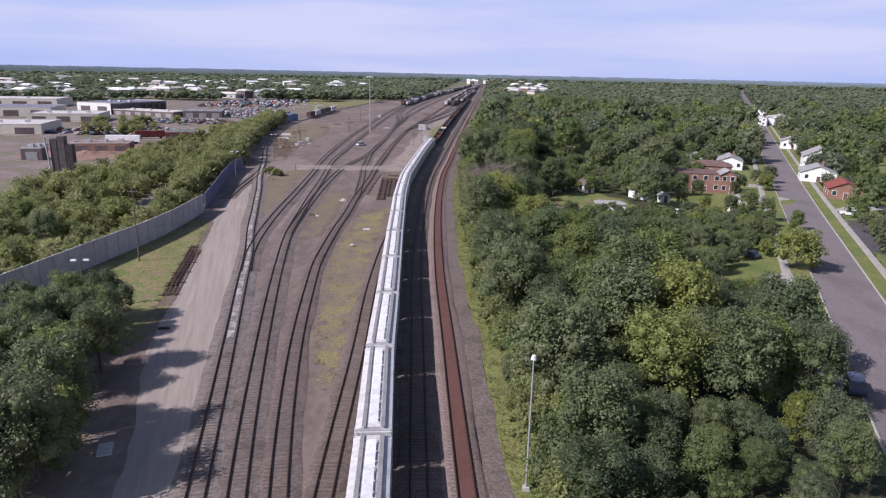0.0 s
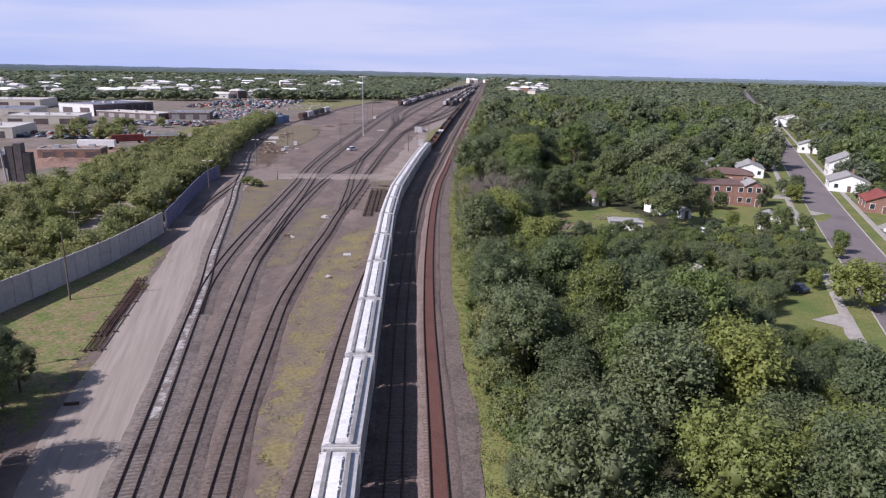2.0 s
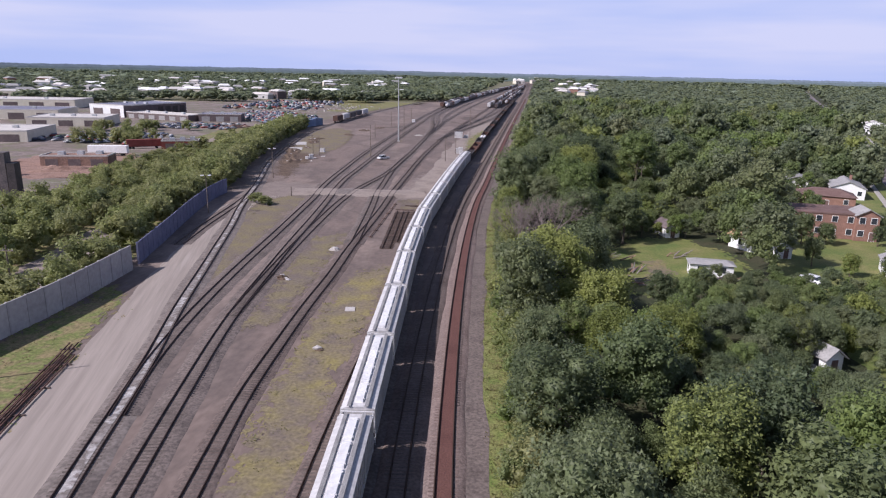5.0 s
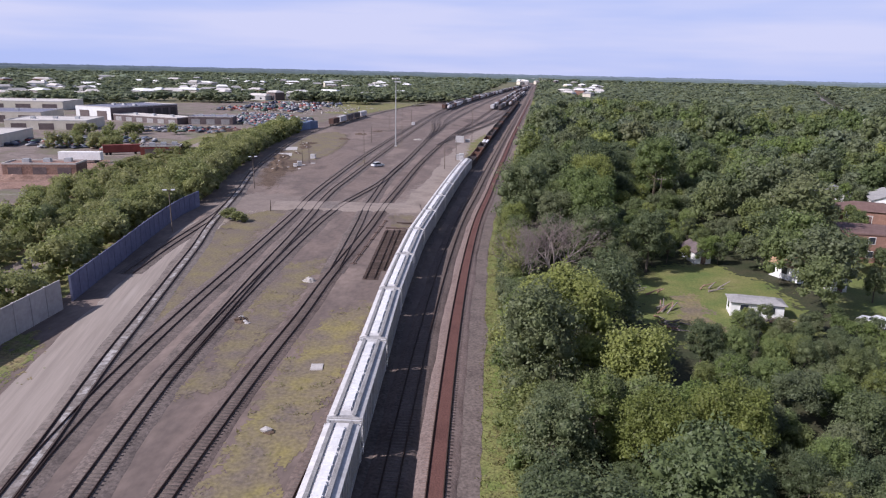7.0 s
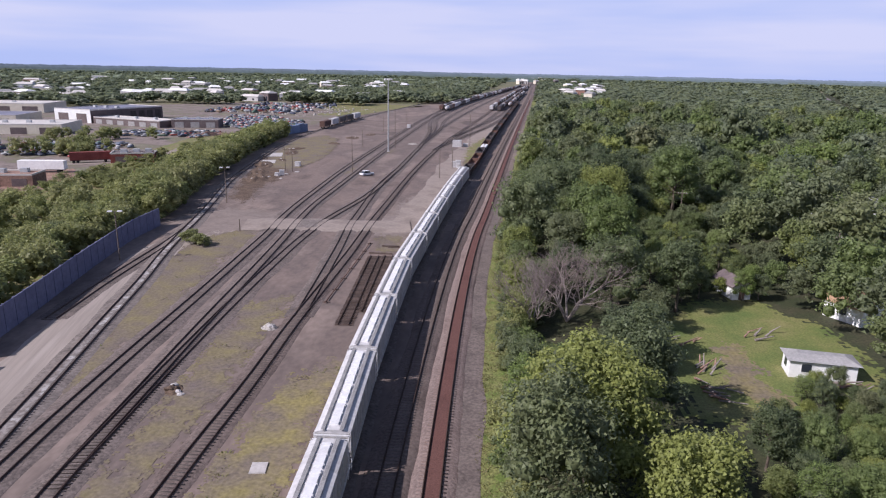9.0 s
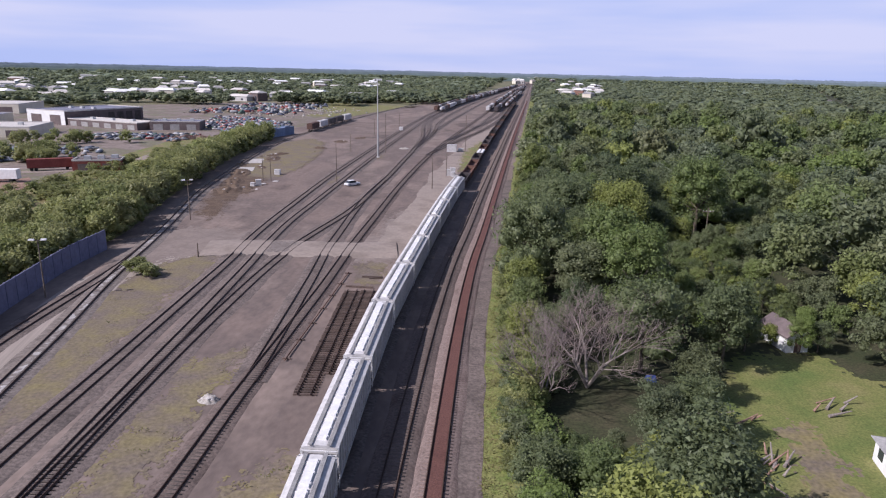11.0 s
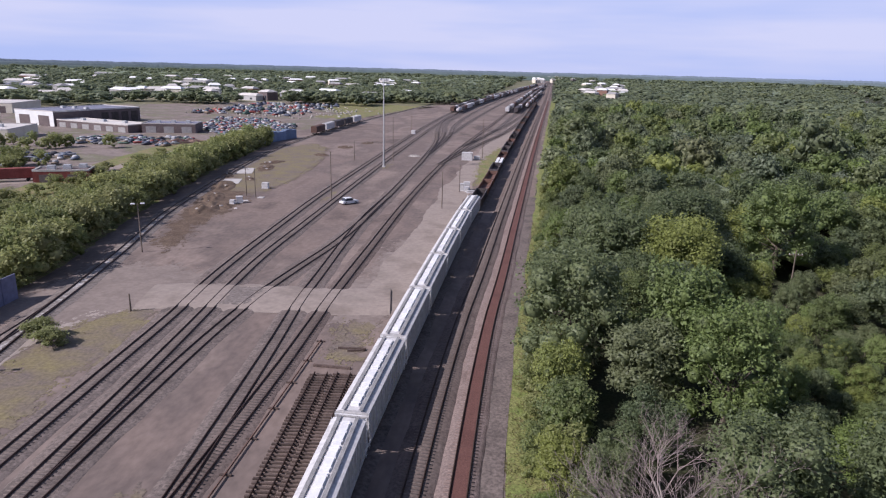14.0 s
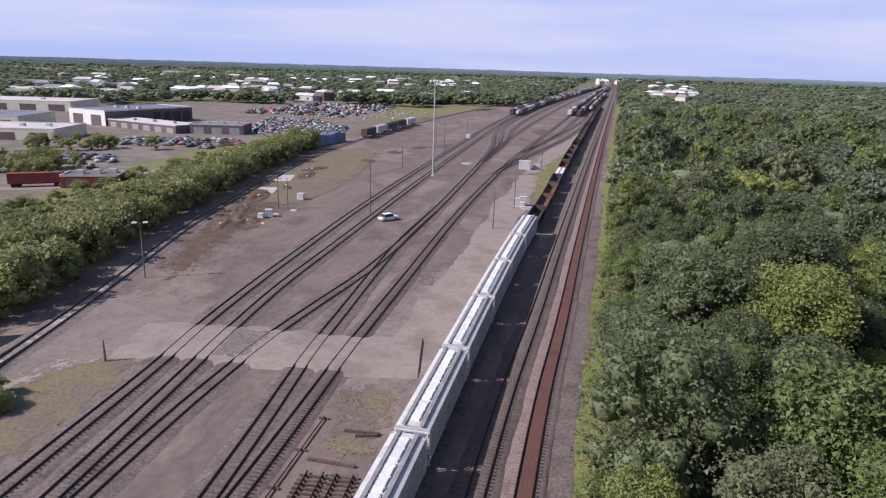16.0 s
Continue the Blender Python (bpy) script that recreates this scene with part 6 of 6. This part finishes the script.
for k, (x, y, w, d, h) in enumerate(((240, 452, 14, 12, 5.5), (256, 460, 12, 10, 3.4), (281, 600, 16, 12, 5.6), (279, 566, 12, 10, 3.5), (252, 381, 13, 11, 5.4), (232, 420, 11, 10, 3.3), (205, 355, 12, 10, 3.5), (300, 640, 12, 10, 3.5),
                                     (222, 402, 11, 11, 3.3), (240, 512, 13, 11, 5.6), (252, 518, 12, 10, 4.0), (263, 524, 14, 12, 5.8), (180, 342, 11, 10, 4.0), (268, 420, 12, 12, 5.5), (200, 318, 12, 10, 3.4))):
    house("white house with a grey roof along the street", x, y, -24, w, d, h, 2.2, M_siding, (M_greyroof, M_paleroof)[k % 2], 2 if h > 4 else 1)
# the long white trailer home in the clearing
house("long white trailer home with a curved pale roof", 44.3, 169.8, -9, 7.4, 3.2, 2.3, 0.55, M_siding, M_greyroof, name="trailer_home", gable=False, cols=2, door=False)
car("dark blue sport utility car parked by the street", M_carblue, 48.0, 69.5, -22, 4.9, 1.95, 1.8, True)
car("grey-blue van parked beside the trees", M_carblue, 44.6, 68.5, -22, 5.2, 2.0, 2.1, True)
car("white car parked in a garden", M_carwhite, 60.7, 167.2, 40)
car("white car in the car park", M_carwhite, 108, 171, 60)
car("grey car in the car park", M_greysteel, 106, 156, -30)
car("dark car on the driveway", M_carblue, 61.5, 127, 30)
bright = tree("bright yellow-green rounded tree at the kerb", 7.6, 4.1, 71, M_leaflight, 2600, 0.3, 14, 0.2)
bright.matrix_basis = Matrix.Translation((66.8, 118.5, 0))
street_trees = [(103, 208, 0.62), (106, 214, 0.5), (150, 240, 0.7), (158, 245, 0.8), (131, 194, 0.7), (96, 141, 0.45), (93, 129, 0.42), (150, 200, 0.9), (165, 270, 0.8), (160, 222, 0.8), (88, 160, 0.3), (84, 152, 0.35), (81, 148, 0.3), (112, 224, 0.5), (72, 196, 0.6), (70, 204, 0.7), (77, 196, 0.5), (76, 170, 0.5), (84, 178, 0.42), (79, 167, 0.5), (70, 172, 0.4), (88, 196, 0.35), (94, 206, 0.4), (66, 178, 0.45)]
spread(trees_main, street_trees, rng)

# felled wood and branches in the clearing
def log_pile(x, y, a, n, seed):
    t = thing("felled_branches", "cut pale logs and brown branches on the lawn", "logs")
    r = random.Random(seed)
    for k in range(n):
        bm = bmesh.new()
        u, v, b = r.gauss(0, 1.4), r.gauss(0, 0.8), r.uniform(-0.6, 0.6)
        ln = r.uniform(0.8, 3.2)
        tube(bm, (u - ln / 2 * math.cos(b), v - ln / 2 * math.sin(b), 0.15), (u + ln / 2 * math.cos(b), v + ln / 2 * math.sin(b), 0.2 + r.uniform(0, 0.9)), r.uniform(0.08, 0.2), 0.06, 7)
        part("branch", bm, M_deadwood if k % 3 else M_soil, t)
    t.matrix_basis = pose(x, y, 0.06, 0, 0, a)


for k, (x, y, a, n) in enumerate(((30.5, 163, -60, 14), (31, 170, 60, 10), (29, 178, 10, 8), (42, 182, 20, 6), (46, 166.5, 0, 8))):
    log_pile(x, y, a, n, k)
tarp = thing("tarpaulin", "crumpled blue tarpaulin among the trees", "tarpaulin")
bm = bmesh.new()
bmesh.ops.create_icosphere(bm, subdivisions=2, radius=0.8)
for q in bm.verts:
    q.co = Vector((q.co.x, q.co.y, abs(q.co.z) * 0.9)) * (0.9 + 0.3 * noise.noise(q.co * 2.2))
part("sheet", bm, M_tarp, tarp)
tarp.matrix_basis = pose(23.5, 187, 0.03)


# ---------------------------------------------------------------- works and town beyond the yard
def hall(label, x, y, a, w, d, h, wall, roof, doors=4, name="warehouse", parapet=0.5, side=None):
    g = thing(name, label, "building", "industrial buildings")
    bm = bmesh.new()
    box(bm, -w / 2, w / 2, -d / 2, d / 2, 0, h)
    part("wall", bm, wall, g)
    bm = bmesh.new()
    box(bm, -w / 2 + 0.3, w / 2 - 0.3, -d / 2 + 0.3, d / 2 - 0.3, h, h + 0.12)
    part("roof", bm, roof, g)
    for s in (-1, 1):
        bm = bmesh.new()
        box(bm, s * (w / 2 - 0.1) - 0.14, s * (w / 2 - 0.1) + 0.14, -d / 2, d / 2, h + 0.003, h + parapet)
        part("parapet", bm, M_paleroof, g)
        bm = bmesh.new()
        box(bm, -w / 2 + 0.3, w / 2 - 0.3, s * (d / 2 - 0.1) - 0.14, s * (d / 2 - 0.1) + 0.14, h + 0.003, h + parapet)
        part("parapet", bm, M_paleroof, g)
    for k in range(doors):
        bm = bmesh.new()
        u = (k + 0.5) / doors * w - w / 2
        box(bm, u - w / doors * 0.28, u + w / doors * 0.28, -d / 2 - 0.06, -d / 2 + 0.05, 0.05, h * 0.72)
        part("door", bm, M_darkbrick if wall is not M_darkbrick else M_greyroof, g)
    if side:
        bm = bmesh.new()
        box(bm, w / 2, w / 2 + 0.12, -d / 2 + 0.2, d / 2 - 0.2, 0, h - 0.2)
        part("cladding", bm, side, g)
        for k in range(4):
            bm = bmesh.new()
            v = d * (0.02 + 0.12 * k)
            box(bm, w / 2 + 0.12, w / 2 + 0.2, v, v + d * 0.085, 0.05, h * 0.78)
            part("loading_door", bm, M_sooty, g)
    for k in range(3):
        bm = bmesh.new()
        box(bm, -w * 0.3 + k * w * 0.27, -w * 0.3 + k * w * 0.27 + 2.2, -d * 0.1 + k, -d * 0.1 + k + 2, h + 0.12, h + 1.3, 0.1)
        part("roof_vent", bm, M_galv, g)
    g.matrix_basis = pose(x, y, 0.02, 0, 0, a)
    return g


hall("cream-walled low warehouse with a pale flat roof", -234, 424, 14, 40, 30, 4.6, M_cream, M_paleroof, 3)
hall("wide industrial hall with a blue-grey flat roof", -304, 458, 14, 80, 36, 5.6, M_cream, M_bluehall, 5)
hall("works hall with a white front and dark loading side", -240.5, 510.7, -18, 30, 57, 7.6, M_siding, M_bluehall, 2, side=M_darkbrick)
hall("long low dark works building with a pale roof", -206, 477, -20, 53, 15, 3.6, M_darkbrick, M_paleroof, 6)
hall("dark brown brick workshop", -168, 476, 12, 26, 16, 4.4, M_darkbrick, M_bluehall, 3)
hall("long low shed with a pale roof", -226, 345, 14, 46, 34, 4.6, M_cream, M_paleroof, 3)
hall("long hall with a pale flat roof", -372, 560, 12, 110, 40, 6, M_cream, M_paleroof, 6)
hall("long hall with a pale flat roof", -450, 690, 12, 140, 50, 6.5, M_cream, M_paleroof, 6)
hall("long hall with a blue-grey flat roof", -560, 820, 12, 170, 60, 7, M_cream, M_bluehall, 6)
hall("small grey works office with a metal roof", -150, 245, 10, 7, 6, 4.2, M_darkbrick, M_greyroof, 1)
hall("low reddish shed with a dusty brown roof", -140, 276, 12, 22, 9, 3.2, M_soil, M_soil, 3)
hall("dark red low shed", -128, 330, 20, 15, 8, 3.2, M_redpaint, M_darkbrick, 2)
tower = thing("silo_tower", "dark grey steel silo tower of a works", "silo")
for k, (u, h) in enumerate(((-1.9, 10.6), (0.4, 11.4), (2.6, 8.6))):
    bm = bmesh.new()
    box(bm, u - 1.05, u + 1.05, -1.6, 1.6, 0, h, 0.05)
    part("bin", bm, M_darkcar, tower)
bm = bmesh.new()
tube(bm, (-3.4, -1.8, 0), (-4.2, -1.8, 11.0), 0.28, 0.28, 8)
part("chute", bm, M_galv, tower)
tower.matrix_basis = pose(-125, 219, 0.02, 0, 0, 10)


def semi_trailer(label, paint, x, y, a, ln=12.5, name="semi_trailer"):
    g = thing(name, label, "trailer")
    bm = bmesh.new()
    box(bm, -1.28, 1.28, 0, ln, 1.1, 3.9, 0.03)
    part("box", bm, paint, g)
    bm = bmesh.new()
    box(bm, -0.5, 0.5, 0.2, ln - 0.2, 0.8, 1.1)
    part("chassis", bm, M_sooty, g)
    for e in (1.2, 2.5, ln - 2.0):
        for s in (-1, 1):
            bm = bmesh.new()
            tube(bm, (s * 0.85, e, 0.5), (s * 1.22, e, 0.5), 0.5, 0.5, 12)
            part("wheel", bm, M_rubber, g)
    g.matrix_basis = pose(x, y, 0.02, 0, 0, a)


semi_trailer("long white box trailer parked in the works yard", M_siding, -150, 298.5, -81, 14.5)
semi_trailer("faded red box trailer parked in the works yard", M_redpaint, -147, 320.5, -58, 13.5)
for k in range(11):
    g = thing("container", "faded blue steel container along the scrap yard fence", "container", "blue containers")
    bm = bmesh.new()
    box(bm, -1.25, 1.25, -2.6, 2.6, 0, 4.2 if k % 3 else 4.7, 0.02)
    part("box", bm, M_bluepaint, g)
    bm = bmesh.new()
    for z in range(5):
        box(bm, -1.0 + z * 0.45, -0.9 + z * 0.45, -2.66, -2.6, 0.2, 4.0)
    part("door_bars", bm, M_bluepaint, g)
    g.matrix_basis = pose(-111 + k * 0.95, 420 + k * 4.4, 0.02, 0, 0, -12)

# the scrap yard: rows of wrecked cars
bm = bmesh.new()
loft(bm, [[(-0.9, y, 0.2), (0.9, y, 0.2), (0.9, y, z), (-0.9, y, z)] for y, z in ((-2.2, 0.75), (-1.2, 0.95), (1.1, 0.95), (2.2, 0.8))])
loft(bm, [[(-0.82, -1.5, 0.9), (0.82, -1.5, 0.9), (0.82, 0.9, 0.9), (-0.82, 0.9, 0.9)], [(-0.65, -1.1, 1.45), (0.65, -1.1, 1.45), (0.65, 0.4, 1.45), (-0.65, 0.4, 1.45)]])
wv = np.array([v.co[:] for v in bm.verts])
bm.verts.index_update()
wf = np.array([[v.index for v in f.verts] for f in bm.faces])
bm.free()
SCRAPYARD = [(-165, 500), (-126, 452), (-112, 486), (-118, 522), (-150, 560), (-180, 560)]
wrecks = []
while len(wrecks) < 760:
    x, y = rng.uniform(-182, -110), rng.uniform(450, 562)
    if inside(x, y, SCRAPYARD):
        wrecks.append((x, y, rng.uniform(0.9, 1.05), rng.uniform(0.8, 1.5)))
for i in range(150):
    wrecks.append((rng.uniform(-190, -140), rng.uniform(415, 445), 1.05, 1.0) if i % 2 else (rng.uniform(-205, -150), rng.uniform(335, 380), 1.05, 1.0))
for i in range(220):
    wrecks.append((rng.uniform(-215, -140), rng.uniform(600, 720), 1.2, rng.uniform(1, 2.5)))
tagged(scatter("wrecked_cars", wv, wf, wrecks, M_scrap, 80), "crowded rows of wrecked and crushed cars", "scrap cars", kind="stuff")

# pale buildings of the town among the far trees
for i, (x, y, w, dp, h) in enumerate(TOWN):
    g = thing("town_building", "pale low building among the distant trees", "building", "distant town")
    bm = bmesh.new()
    box(bm, -w / 2, w / 2, -dp / 2, dp / 2, 0, h)
    part("wall", bm, (M_siding, M_cream, M_greyroof, M_concrete, M_darkbrick, M_greysteel, M_brick)[i % 7], g)
    bm = bmesh.new()
    loft(bm, [[(-w / 2 - 0.5, -dp / 2 - 0.5, h), (w / 2 + 0.5, -dp / 2 - 0.5, h), (w / 2 + 0.5, dp / 2 + 0.5, h), (-w / 2 - 0.5, dp / 2 + 0.5, h)],
              [(-w / 2 + 2, -1, h + 2.2), (w / 2 - 2, -1, h + 2.2), (w / 2 - 2, 1, h + 2.2), (-w / 2 + 2, 1, h + 2.2)]])
    part("roof", bm, (M_paleroof, M_siding, M_greyroof)[i % 3], g)
    for k in (-1, 1):
        bm = bmesh.new()
        box(bm, k * w / 4 - 1.2, k * w / 4 + 1.2, -dp / 2 - 0.06, -dp / 2 + 0.05, 1.0, h * 0.6)
        part("window", bm, M_glass, g)
    g.matrix_basis = pose(x, y, 0.02, 0, 0, float(trng.uniform(-40, 40)))
